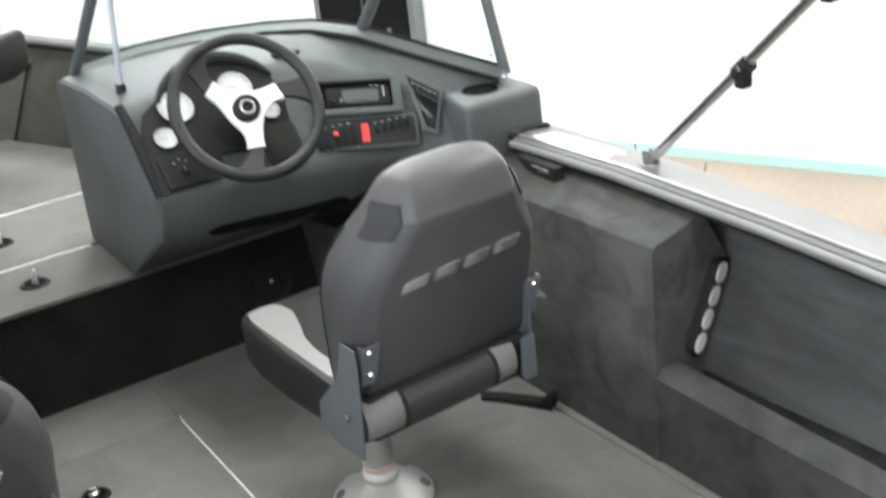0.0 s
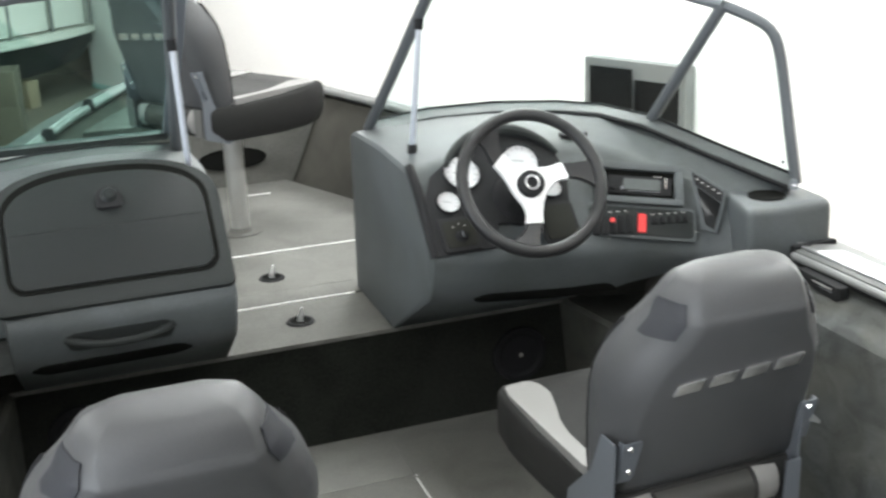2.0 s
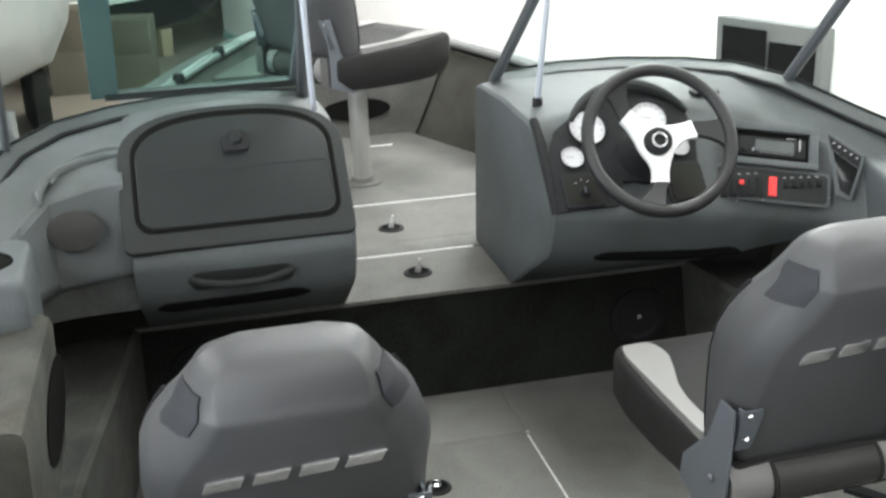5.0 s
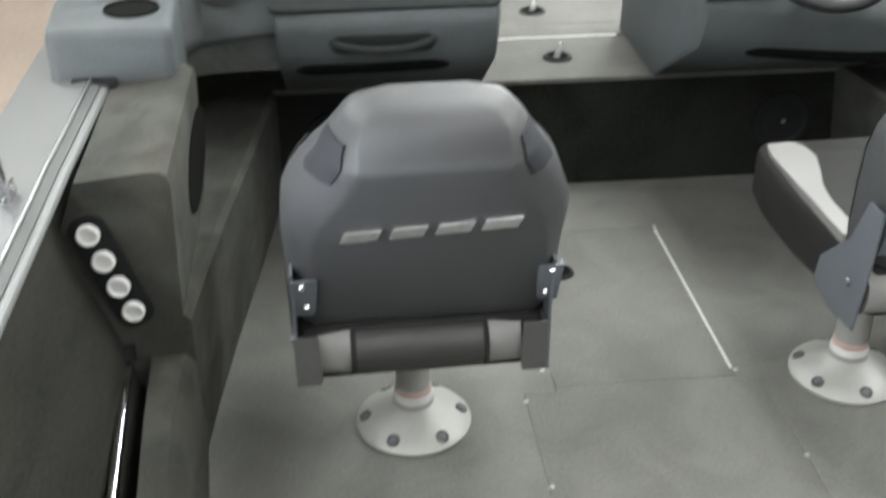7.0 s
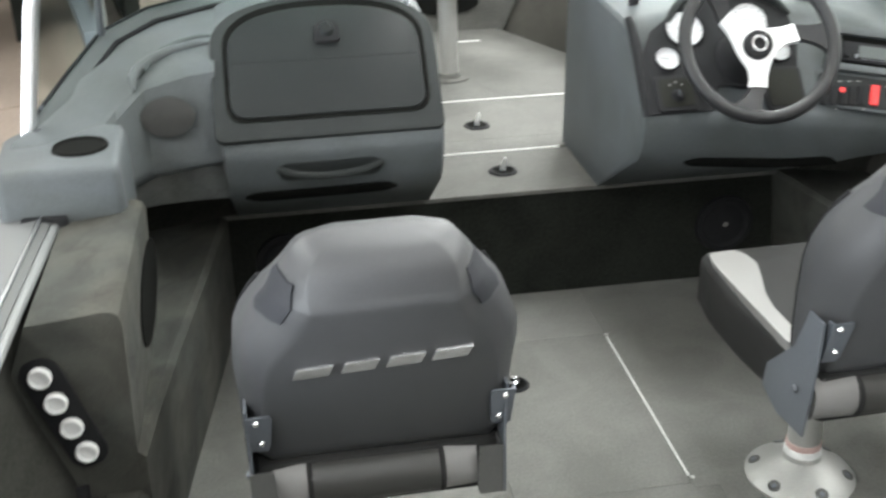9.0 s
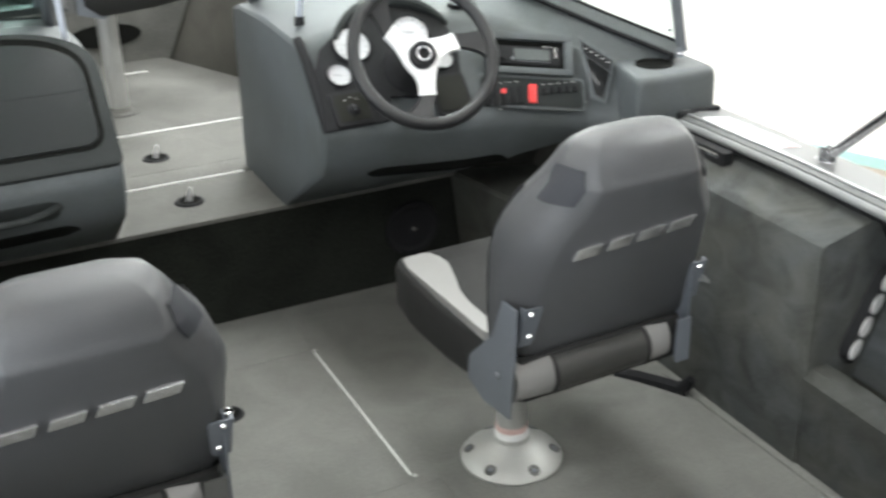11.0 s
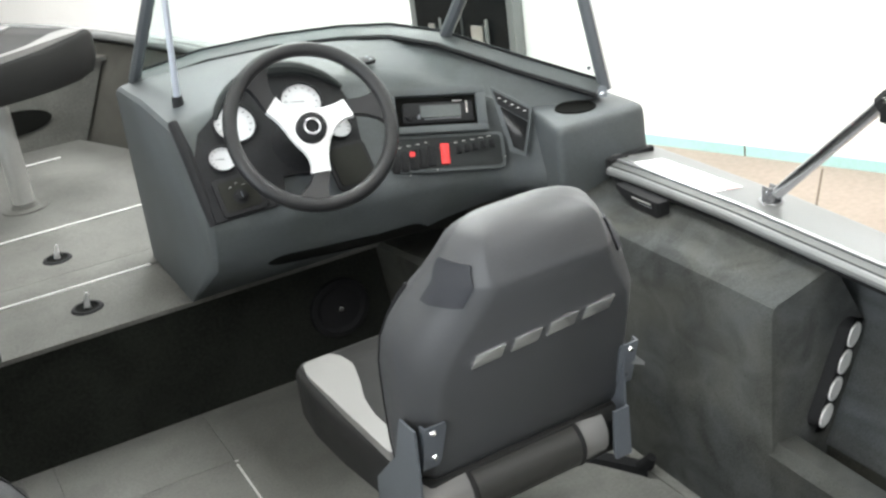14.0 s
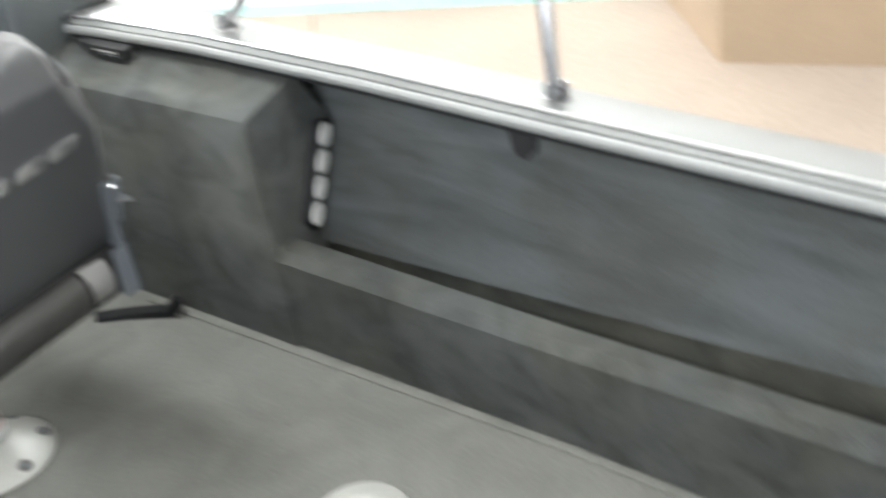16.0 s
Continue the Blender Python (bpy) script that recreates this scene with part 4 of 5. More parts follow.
pts = []
for k in range(13):
    u = -1 + 2 * k / 12
    pts.append(lip(-0.500) @ Vector((u * 0.118, 0.016 * (u * u) - 0.006, 0.016 * (1 - u ** 4))))
part("grab_handle", bm_tube(pts, 0.0095, 10), M_SHELL2, pas, "curved dark grey grab handle")
part("handle_recess", bm_plate(rounded(0.235, 0.05, 0.024), 0.003, lip(-0.500), 0.001), M_SHELL2, pas)
part("chin_slot", bm_slot(GLOVE, -1, 0.345, 0.700, 0.35, 0.17, 0.0), M_HOLE, pas, "flat dark strip for the shade in the storage slot")
part("speaker_cover", bm_plate(ellipse(0.060, 0.045), 0.006, facing((-0.853, 1.735, 0.677), (0.06, -0.97, 0.25)), 0.002), M_GRILLE, pas, "oval brown-grey speaker cover")
tray = part("tray_rim", bm_tube([(-0.918, 1.735, 0.742), (-0.922, 1.762, 0.762), (-0.912, 1.800, 0.774), (-0.882, 1.838, 0.785), (-0.835, 1.862, 0.796), (-0.785, 1.874, 0.803), (-0.745, 1.878, 0.804)], [0.004, 0.011, 0.013, 0.013, 0.012, 0.010, 0.005], 10), M_SHELL, pas, "moulded tray rim")
part("inner_rim", bm_tube([(-0.896, 1.790, 0.772), (-0.884, 1.830, 0.784), (-0.858, 1.872, 0.796), (-0.820, 1.896, 0.805), (-0.778, 1.908, 0.811), (-0.748, 1.910, 0.812)], [0.003, 0.006, 0.007, 0.007, 0.006, 0.003], 8), M_GLOSS, tray, "inner step of the moulded tray")
part("rail_end_cap", bm_box(-1.125, 1.365, 0.565, -1.035, 1.388, 0.605, 0.008), M_BLACK, pas, "black rubber rail end cap")
ppod = part("end_pod", bm_pod(-1, [(0.922, 1.385), (1.165, 1.385), (1.185, 1.60), (1.12, 1.70), (0.935, 1.65)], 0.535, 0.699), M_SHELL, pas, "moulded grey plastic end pod with cup holder", 50)
part("cup_holder", bm_lathe([(0.0, 0.001), (0.047, 0.001), (0.049, 0.003), (0.054, 0.006), (0.057, 0.0)], 32, Matrix.Translation((-1.012, 1.507, 0.699))), M_HOLE, ppod, "round cup holder, a flat black disc for its dark inside")

# Closes the space forward; the dark of that space is in the carpet colour.
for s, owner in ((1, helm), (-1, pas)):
    part("under_panel", bm_loft([[(s * x, 2.0 - 0.3 * (x - 0.72) + d, z) for x, d in ((0.724, 0), (1.12, 0), (1.12, 0.012), (0.724, 0.012))] for z in (DECK + 0.002, 0.60)]), M_WALLP, owner, "carpeted closing panel, the shade under the console in its colour")
part("valance", bm_loft([[(-x, y, z) for y, z in ((1.752 + y, 0.560), (1.738 + y, 0.470), (1.752 + y, 0.468), (1.766 + y, 0.560))] for x, y in ((0.725, 0.0), (0.86, -0.005), (0.925, -0.02), (0.955, -0.05))]), M_CARPET2, pas, "carpeted strip under the shell")

# ---------------------------------------------------------------- windshields
BASE_S = [(0.272, 2.285, 0.815), (0.45, 2.265, 0.838), (0.62, 2.205, 0.848), (0.78, 2.115, 0.850), (0.88, 2.03, 0.846), (0.955, 1.885, 0.832), (1.06, 1.70, 0.775), (1.165, 1.515, 0.722)]
BASE_P = [(0.272, 2.285, 0.815), (0.45, 2.250, 0.836), (0.62, 2.190, 0.846), (0.77, 2.120, 0.846), (0.90, 2.035, 0.838), (1.00, 1.935, 0.812), (1.07, 1.790, 0.752), (1.126, 1.600, 0.704)]


def windshield(s):
    t = thing("windshield", "green tinted windshield in a dark anodised aluminium frame", "windshield", (0, 0, 0), 0, "windshields")
    base = BASE_S if s > 0 else BASE_P
    n = 6                                  # the front pane ends at the sixth point

    def up(p, q=1.0):
        x, y, z = p
        k = max(0.0, min(1.0, (x - 0.272) / 0.683))
        return Vector((s * (x + (0.036 + 0.010 * k) * q), y + (-0.58 + 0.315 * k) * q, z + (0.49 - 0.155 * k) * q))

    lower = [Vector((s * x, y, z)) for x, y, z in base]
    # how far the band reaches aft and inboard of the glass
    lean_in = [(0.040, 0.0), (0.042, 0.004), (0.042, 0.008), (0.040, 0.014), (0.034, 0.022), (0.024, 0.032), (0.018, 0.034), (0.014, 0.032)]
    part("lower_frame", bm_loft([[(x - s * b, y - a, z - 0.012), (x, y + 0.016, z - 0.014), (x, y + 0.008, z + 0.020), (x - s * 0.2 * b, y - 0.2 * a, z + 0.019), (x - s * b, y - a, z + 0.003)] for (x, y, z), (a, b) in zip(lower, lean_in)]), M_BAND, t, "dark grey lower frame band")
    part("seal", bm_tube([p + Vector((-s * b * 1.06, -a * 1.06, -0.004)) for p, (a, b) in zip(lower, lean_in)], 0.0065, 6), M_RUBBER, t, "black rubber seal")
    part("glass_gasket", bm_tube([p + Vector((0, -0.003, 0.021)) for p in lower], 0.004, 6), M_RUBBER, t, "black glazing gasket")
    top = [up(p) for p in base[:n]]
    if s < 0:
        # the port top edge runs straight from the gate post to the mullion
        last = Vector((-0.943, 1.66, 1.262))
        top = [top[0].lerp(last, (p[0] - 0.272) / 0.728) + Vector((0, 0.03, 0.01)) * math.sin(math.pi * (p[0] - 0.272) / 0.728) for p in base[:n]]
    part("upper_frame", bm_tube(top, 0.014, 10), M_FRAME, t, "dark anodised upper frame")
    part("post", bm_tube([lower[0], top[0]], 0.015, 8), M_FRAME, t, "dark anodised gate post")
    part("mullion", bm_tube([lower[n - 1], top[-1]], 0.016 if s > 0 else 0.010, 8), M_FRAME, t, "dark anodised mullion")
    a, b = lower[-1], top[-1]
    c, d = (Vector((1.125, 1.56, 1.075)), Vector((1.085, 1.55, 1.135))) if s > 0 else (Vector((-1.074, 1.655, 1.02)), Vector((-1.02, 1.65, 1.09)))
    # straight up from the pod, then round the corner and along to the mullion
    edge_pts = [a, a.lerp(c, 0.45), a.lerp(c, 0.8)]
    p0, p1, p2 = a.lerp(c, 0.8), c.lerp(d, 0.45) + Vector((s * 0.004, 0, 0.012)), b
    for k in range(1, 9):
        u = k / 8
        edge_pts.append(p0 * (1 - u) ** 3 + p1 * 3 * u * (1 - u) + p2 * u ** 3)
    part("aft_frame", bm_tube(edge_pts, 0.014, 10), M_ALU if s < 0 else M_FRAME, t, "aluminium aft frame")
    part("aft_bead", bm_tube([p + Vector((s * 0.012, -0.006, 0.0)) for p in edge_pts[:6]], 0.0045, 8), M_ALU, t, "bright outer bead")
    part("corner_plate", bm_plate(rounded(0.020, 0.026, 0.004), 0.003, facing(a + Vector((-s * 0.020, -0.020, 0.004)), (-s * 0.6, -0.78, 0.2))), M_FRAME, t, "small grey corner plate")
    part("corner_screw", bm_lathe([(0, 0.0025), (0.0035, 0.002), (0.0045, 0)], 10, facing(a + Vector((-s * 0.022, -0.0225, 0.002)), (-s * 0.6, -0.78, 0.2))), M_CHROME, t)
    part("corner_screw", bm_lathe([(0, 0.003), (0.004, 0.002), (0.005, 0)], 10, facing(a.lerp(c, 0.12) + Vector((-s * 0.022, 0.014, 0.012)), (-s * 0.6, -0.78, 0.2))), M_STEEL, t)
    bm = bmesh.new()
    lo = [bm.verts.new(p) for p in lower[:n]]
    hi = [bm.verts.new(p) for p in top]
    for i in range(n - 1):
        bm.faces.new((lo[i], lo[i + 1], hi[i + 1], hi[i]))
    bmesh.ops.solidify(bm, geom=bm.faces[:], thickness=0.005)
    g = part("front_pane", bm, M_GLASS, t, "green tinted glass")
    g.visible_shadow = False
    bm = bmesh.new()
    rest = lower[n - 1:]
    far = [b, b.lerp(d, 0.6), c, a.lerp(c, 0.5)][:len(rest)]
    lo = [bm.verts.new(p) for p in rest]
    hi = [bm.verts.new(p) for p in (far if len(far) == len(rest) else far[:len(rest)])]
    for i in range(len(rest) - 1):
        bm.faces.new((lo[i], lo[i + 1], hi[i + 1], hi[i]))
    bmesh.ops.solidify(bm, geom=bm.faces[:], thickness=0.005)
    g = part("side_pane", bm, M_GLASS, t, "green tinted glass")
    g.visible_shadow = False
    # strut from console top to the gate post
    q = up(base[0], 0.74)
    f = Vector((s * 0.283, 1.916, 0.815))
    part("strut", bm_tube([f + Vector((0, 0, 0.02)), f.lerp(q, 0.92)], 0.0075, 10), M_STRUT, t, "pale blue-grey support strut")
    part("strut_foot", bm_lathe([(0.0, 0.03), (0.012, 0.028), (0.014, 0.004), (0.02, 0.0)], 14, Matrix.Translation(f)), M_BLACK, t)
    part("strut_end", bm_tube([f.lerp(q, 0.90), f.lerp(q, 1.02)], 0.012, 8), M_BLACK, t)
    return t


windshield(1)
windshield(-1)

# walk-through gate, folded open in front of the port windshield
gate = thing("windshield_gate", "folded-open green glass walk-through gate in a grey frame", "windshield gate")
ga, gb = Vector((-0.285, 2.315, 0.855)), Vector((-0.785, 2.230, 0.872))
gu = Vector((0.030, -0.345, 0.395)) * 1.15
gx = (gb - ga).normalized()
gn = gx.cross(gu.normalized()).normalized()


def gate_bar(p, q, w):
    d = (q - p).normalized()
    sd = d.cross(gn) * w
    return bm_loft([[e - sd - gn * 0.007, e + sd - gn * 0.007, e + sd + gn * 0.007, e - sd + gn * 0.007] for e in (p, q)])


part("frame_side", gate_bar(ga, ga + gu, 0.016), M_STEEL, gate, "grey frame bar")
# Teal is the green glass tint over this bar, put into its colour.
part("frame_side", gate_bar(gb, gb + gu, 0.034), M_TEALBAR, gate, "wide grey frame bar, the glass tint in its colour")
part("frame_end", gate_bar(ga, gb, 0.014), M_BAND, gate, "dark grey frame bar")
part("frame_end", gate_bar(ga + gu, gb + gu, 0.014), M_BAND, gate, "dark grey frame bar")
bm = bmesh.new()
bm.faces.new([bm.verts.new(p) for p in (ga, gb, gb + gu, ga + gu)])
bmesh.ops.solidify(bm, geom=bm.faces[:], thickness=0.005)
part("pane", bm, M_GLASSG, gate, "deep green glass").visible_shadow = False

# ---------------------------------------------------------------- seats


# height, half width, rear and front of the backrest
SEAT_ROWS = [(0.408, 0.200, -0.258, -0.195), (0.418, 0.209, -0.268, -0.187), (0.435, 0.213, -0.277, -0.183), (0.47, 0.214, -0.287, -0.18), (0.55, 0.215, -0.308, -0.18), (0.62, 0.216, -0.330, -0.185), (0.665, 0.211, -0.345, -0.192), (0.70, 0.198, -0.356, -0.20),
             (0.73, 0.184, -0.367, -0.21), (0.758, 0.167, -0.376, -0.222), (0.778, 0.154, -0.3825, -0.233), (0.784, 0.151, -0.3815, -0.236), (0.790, 0.147, -0.3775, -0.238), (0.797, 0.143, -0.3745, -0.241), (0.812, 0.135, -0.369, -0.247), (0.827, 0.127, -0.363, -0.252), (0.838, 0.119, -0.356, -0.257), (0.846, 0.110, -0.347, -0.262), (0.852, 0.098, -0.335, -0.268), (0.8555, 0.083, -0.321, -0.274), (0.857, 0.058, -0.306, -0.282)]
BEVEL = [(0.408, 0.030), (0.55, 0.034), (0.665, 0.048), (0.73, 0.062), (0.779, 0.052), (0.80, 0.036), (0.83, 0.026), (0.86, 0.022)]


def bevel(z, yr, yf):
    """Width and depth of the bevel between the rear panel and the side."""
    d = min(0.055, (yf - yr) * 0.45)
    for p, q in zip(BEVEL, BEVEL[1:]):
        if z <= q[0]:
            return p[1] + (q[1] - p[1]) * (z - p[0]) / (q[0] - p[0]), d
    return BEVEL[-1][1], d


def seat_row(z):
    for a, b in zip(SEAT_ROWS, SEAT_ROWS[1:]):
        if z <= b[0]:
            f = (z - a[0]) / (b[0] - a[0])
            return [u + (v - u) * f for u, v in zip(a, b)]
    return list(SEAT_ROWS[-1])


def bm_back(grow=0.0):
    rows = SEAT_ROWS
    rings = []
    for z, w, yr, yf in rows:
        w += grow
        c, d = bevel(z, yr, yf)
        k = max(0.0, min(1.0, (z - 0.70) / 0.12))
        e = 0.018 + 0.022 * k
        prof = [(-w + c * 1.12, yr - grow), (-w + c * 0.92, yr + 0.006 - grow), (-w + c * 0.35, yr + d * 0.60 - grow), (-w, yr + d * 1.2), (-w, max(yf - e * 1.1, yr + d * 1.25)), (-w + e * 0.3, yf - e * 0.3), (-w + e * 1.1, yf)]
        prof += [(-x, y) for x, y in prof[::-1]]
        rings.append([(x, y, z) for x, y in prof])
    return bm_loft(rings)


# side plates of the folding bracket: y, z
NARROW = ((-0.306, 0.546), (-0.262, 0.546), (-0.240, 0.47), (-0.185, 0.37), (-0.145, 0.312), (-0.215, 0.298), (-0.303, 0.328), (-0.303, 0.44))
WIDE = ((-0.306, 0.546), (-0.258, 0.546), (-0.225, 0.46), (-0.135, 0.372), (-0.125, 0.318), (-0.190, 0.296), (-0.285, 0.305), (-0.303, 0.44))


def fishing_seat(at, rz, label, recline=0.0, lift=0.0, slide=(0.0, 0.0), bolts=0):
    t = thing("boat_seat", label, "seat", at, rz, "folding boat seats")
    pole_top = 0.29 + lift
    helm_side = bool(slide[0]) and not lift
    part("base", bm_lathe([(0.0, 0.0), (0.075, 0.0), (0.074, 0.004), (0.045, 0.006), (0.040, 0.012), (0.0, 0.066)], 36) if lift else bm_lathe([(0.0, 0.0), (0.112, 0.0), (0.114, 0.006), (0.108, 0.013), (0.085, 0.026), (0.05, 0.044), (0.040, 0.052), (0.038, 0.066), (0.0, 0.066)], 40), M_DECK if lift else M_CAST, t, "round floor base")
    for k in range(0 if lift else 6):
        a = radians(60 * k + bolts)
        m = Matrix.Translation((0.095 * math.cos(a), 0.095 * math.sin(a), 0.0205)) @ facing((0, 0, 0), (math.cos(a) * 0.55, math.sin(a) * 0.55, 1))
        # Disc lies on the base; the hole's shade is in its dark colour.
        hole = part("bolt_recess", bm_lathe([(0.0, 0.0006), (0.0095, 0.0008), (0.0125, 0.0024), (0.0135, 0.0)], 16, m), M_TAB, t, "dark disc for the shaded bolt hole")
        part("bolt", bm_lathe([(0.0, 0.0035), (0.0045, 0.003), (0.006, 0.0008)], 10, m), M_STEEL, hole)
    part("pole", bm_lathe([(0.034, 0.005), (0.034, pole_top), (0.0, pole_top)], 24), M_CAST, t, "aluminium pole")
    if lift:
        part("sticker", bm_plate(rounded(0.030, 0.040, 0.004), 0.0015, facing((0.0, -0.0335, 0.10), (0, -1, 0))), M_WHITEP, t, "small white paper sticker")
    else:
        part("collar", bm_lathe([(0.034, 0.060), (0.0385, 0.062), (0.0385, 0.074), (0.036, 0.078), (0.034, 0.078)], 28), M_TUBE, t, "pale plastic collar")
        part("red_ring", bm_lathe([(0.0345, 0.078), (0.0362, 0.079), (0.0362, 0.092), (0.0345, 0.093)], 24), material_red_band, t, "pale red warning band")
    part("swivel", bm_box(-0.09, -0.10, 0.288, 0.09, 0.08, 0.312, 0.006), M_STEEL, t, "grey steel swivel plate")
    part("knob", bm_lathe([(0.0, 0.02), (0.014, 0.018), (0.016, 0.0)], 14, facing((0.10, 0.02, 0.30), (1, 0, 0))), M_BLACK, t)
    # seat pan
    pan = []
    for y, w, z0, z1 in ((-0.285, 0.185, 0.345, 0.395), (-0.275, 0.200, 0.325, 0.415), (-0.22, 0.214, 0.305, 0.43), (0.0, 0.226, 0.296, 0.428), (0.12, 0.228, 0.298, 0.438), (0.185, 0.224, 0.312, 0.444), (0.21, 0.208, 0.335, 0.435), (0.218, 0.18, 0.365, 0.415)):
        pan.append([(-w + 0.02, y, z0), (w - 0.02, y, z0), (w, y, z0 + 0.03), (w, y, z1 - 0.016), (w - 0.004, y, z1 - 0.005), (w - 0.011, y, z1), (-w + 0.011, y, z1), (-w + 0.004, y, z1 - 0.005), (-w, y, z1 - 0.016), (-w, y, z0 + 0.03)])
    part("seat", bm_loft(pan), M_VINYLD, t, "dark grey vinyl seat cushion")
    for s in (1, -1):
        strip = [(s * x, y) for x, y in ((0.214, -0.19), (0.217, 0.14), (0.206, 0.186), (0.150, 0.19), (0.134, 0.165), (0.130, 0.12), (0.146, 0.06), (0.168, 0.0), (0.178, -0.06), (0.180, -0.19))]
        strip = [tuple(p) for p in round_corners(strip, 0.012)]
        bm = bmesh.new()
        vs = [bm.verts.new((x, y, 0.4465 if y > 0.1 else 0.4425)) for x, y in strip]
        f = bm.faces.new(vs if s > 0 else vs[::-1])
        r = bmesh.ops.extrude_face_region(bm, geom=[f])
        for v in r["geom"]:
            if isinstance(v, bmesh.types.BMVert):
                v.co.z -= 0.02
        bmesh.ops.recalc_face_normals(bm, faces=bm.faces[:])
        part("seat_panel", bm, M_VINYLL, t, "light grey vinyl side panel")
        # light pads at the back end of the pan
        part("rear_pad", bm_loft([[(s * x, -0.262 - 0.034 * math.cos(a) - (0.004 if 0.11 < x < 0.15 else 0), 0.372 + 0.043 * math.sin(a)) for a in (radians(-95 + 190 * k / 8) for k in range(9))] + [(s * x, -0.22, 0.415), (s * x, -0.22, 0.33)] for x in ((0.102, 0.112, 0.182, 0.190) if helm_side and s < 0 else (0.102, 0.112, 0.154, 0.163))]), M_VINYLL, t, "light grey vinyl end pad")
        # bracket: side plate down to the pan, and a tab round the end of the roll
        outline = []
        for y, z in WIDE if helm_side and s < 0 else NARROW:
            h = max(0.0, z - 0.45)
            outline.append((y - h * math.sin(radians(recline)), z))
        plate = bm_plate(outline, 0.004)
        plate.transform(Matrix.Translation((s * 0.200 - (0.022 if helm_side else 0.008), 0, 0)) @ Matrix(((0, 0, 1, 0), (1, 0, 0, 0), (0, 1, 0, 0), (0, 0, 0, 1))))
        br = part("bracket", plate, M_STEEL, t, "grey steel folding bracket")
        if helm_side and s > 0:
            part("lower_tab", bm_loft([[(x0, -0.309, z), (0.182, -0.309, z), (0.182, -0.280, z), (0.178, -0.280, z), (0.178, -0.305, z), (x0, -0.305, z)] for z, x0 in ((0.330, 0.150), (0.346, 0.146), (0.425, 0.150))]), M_STEEL, br, "blue-grey lower tab")
        elif not helm_side:
            part("lower_tab", bm_loft([[(s * x0 - 0.010, -0.309, z), (s * 0.200 - 0.010, -0.309, z), (s * 0.200 - 0.010, -0.270, z), (s * 0.196 - 0.010, -0.270, z), (s * 0.196 - 0.010, -0.305, z), (s * x0 - 0.010, -0.305, z)] for z, x0 in ((0.334, 0.162), (0.346, 0.158), (0.425, 0.162))]), M_TAB, br, "dark grey lower tab")
        part("side_bolt", bm_lathe([(0.0, 0.006), (0.006, 0.005), (0.008, 0.0)], 10, facing((s * 0.204 - (0.022 if helm_side else 0.008), -0.25, 0.385), (s, 0, 0))), M_STEEL, br)
    part("rear_roll", bm_tube([(-0.108, -0.262, 0.370), (-0.102, -0.262, 0.371), (0.102, -0.262, 0.371), (0.108, -0.262, 0.370)], [0.036, 0.043, 0.043, 0.036], 18), M_TAUPE, t, "dark taupe vinyl roll")
    for s in (1, -1):
        part("roll_band", bm_torus(0.041, 0.005, 24, 6, facing((s * 0.106, -0.262, 0.371), (1, 0, 0))), M_VINYLD, t, "black vinyl binding")
    back = part("backrest", bm_back(), M_VINYL, t, "charcoal vinyl folding backrest", 50)
    for s in (1, -1):
        patch = []
        for z in (0.750, 0.758, 0.768, 0.779, 0.785, 0.790, 0.800, 0.810):
            _, w, yr, yf = seat_row(z)
            c, d = bevel(z, yr, yf)
            a, b, d = Vector((w - c * 0.58, yr + 0.006 + (d * 0.6 - 0.006) * 0.60, z)), Vector((w - c * 0.35, yr + d * 0.60, z)), Vector((w, yr + d * 1.2, z))
            e = Vector((w, min(yr + d.y - yr + 0.022, yf - 0.045), z))
            o = Vector((0.0022, -0.0028, 0.0008))
            patch.append([Vector((s * p.x, p.y, p.z)) for p in (a + o, b + o, d + o, e + Vector((0.0022, 0, 0)), e - Vector((0.004, 0, 0)), d - o * 2, b - o * 2, a - o * 2)])
        part("side_patch", bm_loft(patch), M_PATCH, back, "dark grey vinyl shoulder patch")
        pipe = []
        for z in (0.43, 0.47, 0.51, 0.55, 0.585, 0.62, 0.665, 0.70, 0.73, 0.752):
            _, w, yr, yf = seat_row(z)
            pipe.append((s * (w - 0.005), yf - 0.011, z))
        part("piping", bm_tube(pipe, 0.0042, 6), M_RUBBER, back, "black piping")
    # steel tabs that clasp the lower corners, each with two bolts
    for s in (1, -1):
        rows = []
        for z, x0 in ((0.458, 0.178), (0.470, 0.173), (0.538, 0.167), (0.548, 0.170)):
            y = seat_row(z)[2] - 0.0045
            rows.append([(s * x0, y, z), (s * 0.2060, y, z), (s * 0.2080, y + 0.016, z), (s * 0.2045, y + 0.016, z), (s * 0.2030, y + 0.0035, z), (s * x0, y + 0.0035, z)])
        part("bracket_tab", bm_loft(rows), M_STEEL, back, "blue-grey steel bracket tab")
        for x, z in ((0.191, 0.534), (0.186, 0.480)):
            part("bolt", bm_lathe([(0.0, 0.004), (0.004, 0.0035), (0.0062, 0.0)], 10, facing((s * x, seat_row(z)[2] - 0.0045, z), (0, -1, -0.2))), M_CHROME, back)
    # badge: four plain silver plaques
    for u, w in ((-0.102, 0.054), (-0.034, 0.050), (0.032, 0.052), (0.099, 0.054)):
        z = 0.660 + 0.06 * u
        m = facing((u, -0.3435 - (z - 0.656) * 0.32, z), (0, -0.953, -0.30), (-0.06, 0, 1))
        part("badge_plaque", bm_plate([(-w / 2 - 0.004, -0.012), (w / 2 - 0.004, -0.012), (w / 2 + 0.004, 0.012), (-w / 2 + 0.004, 0.012)], 0.005, m, 0.002), M_BADGE, back, "plain silver badge plaque")
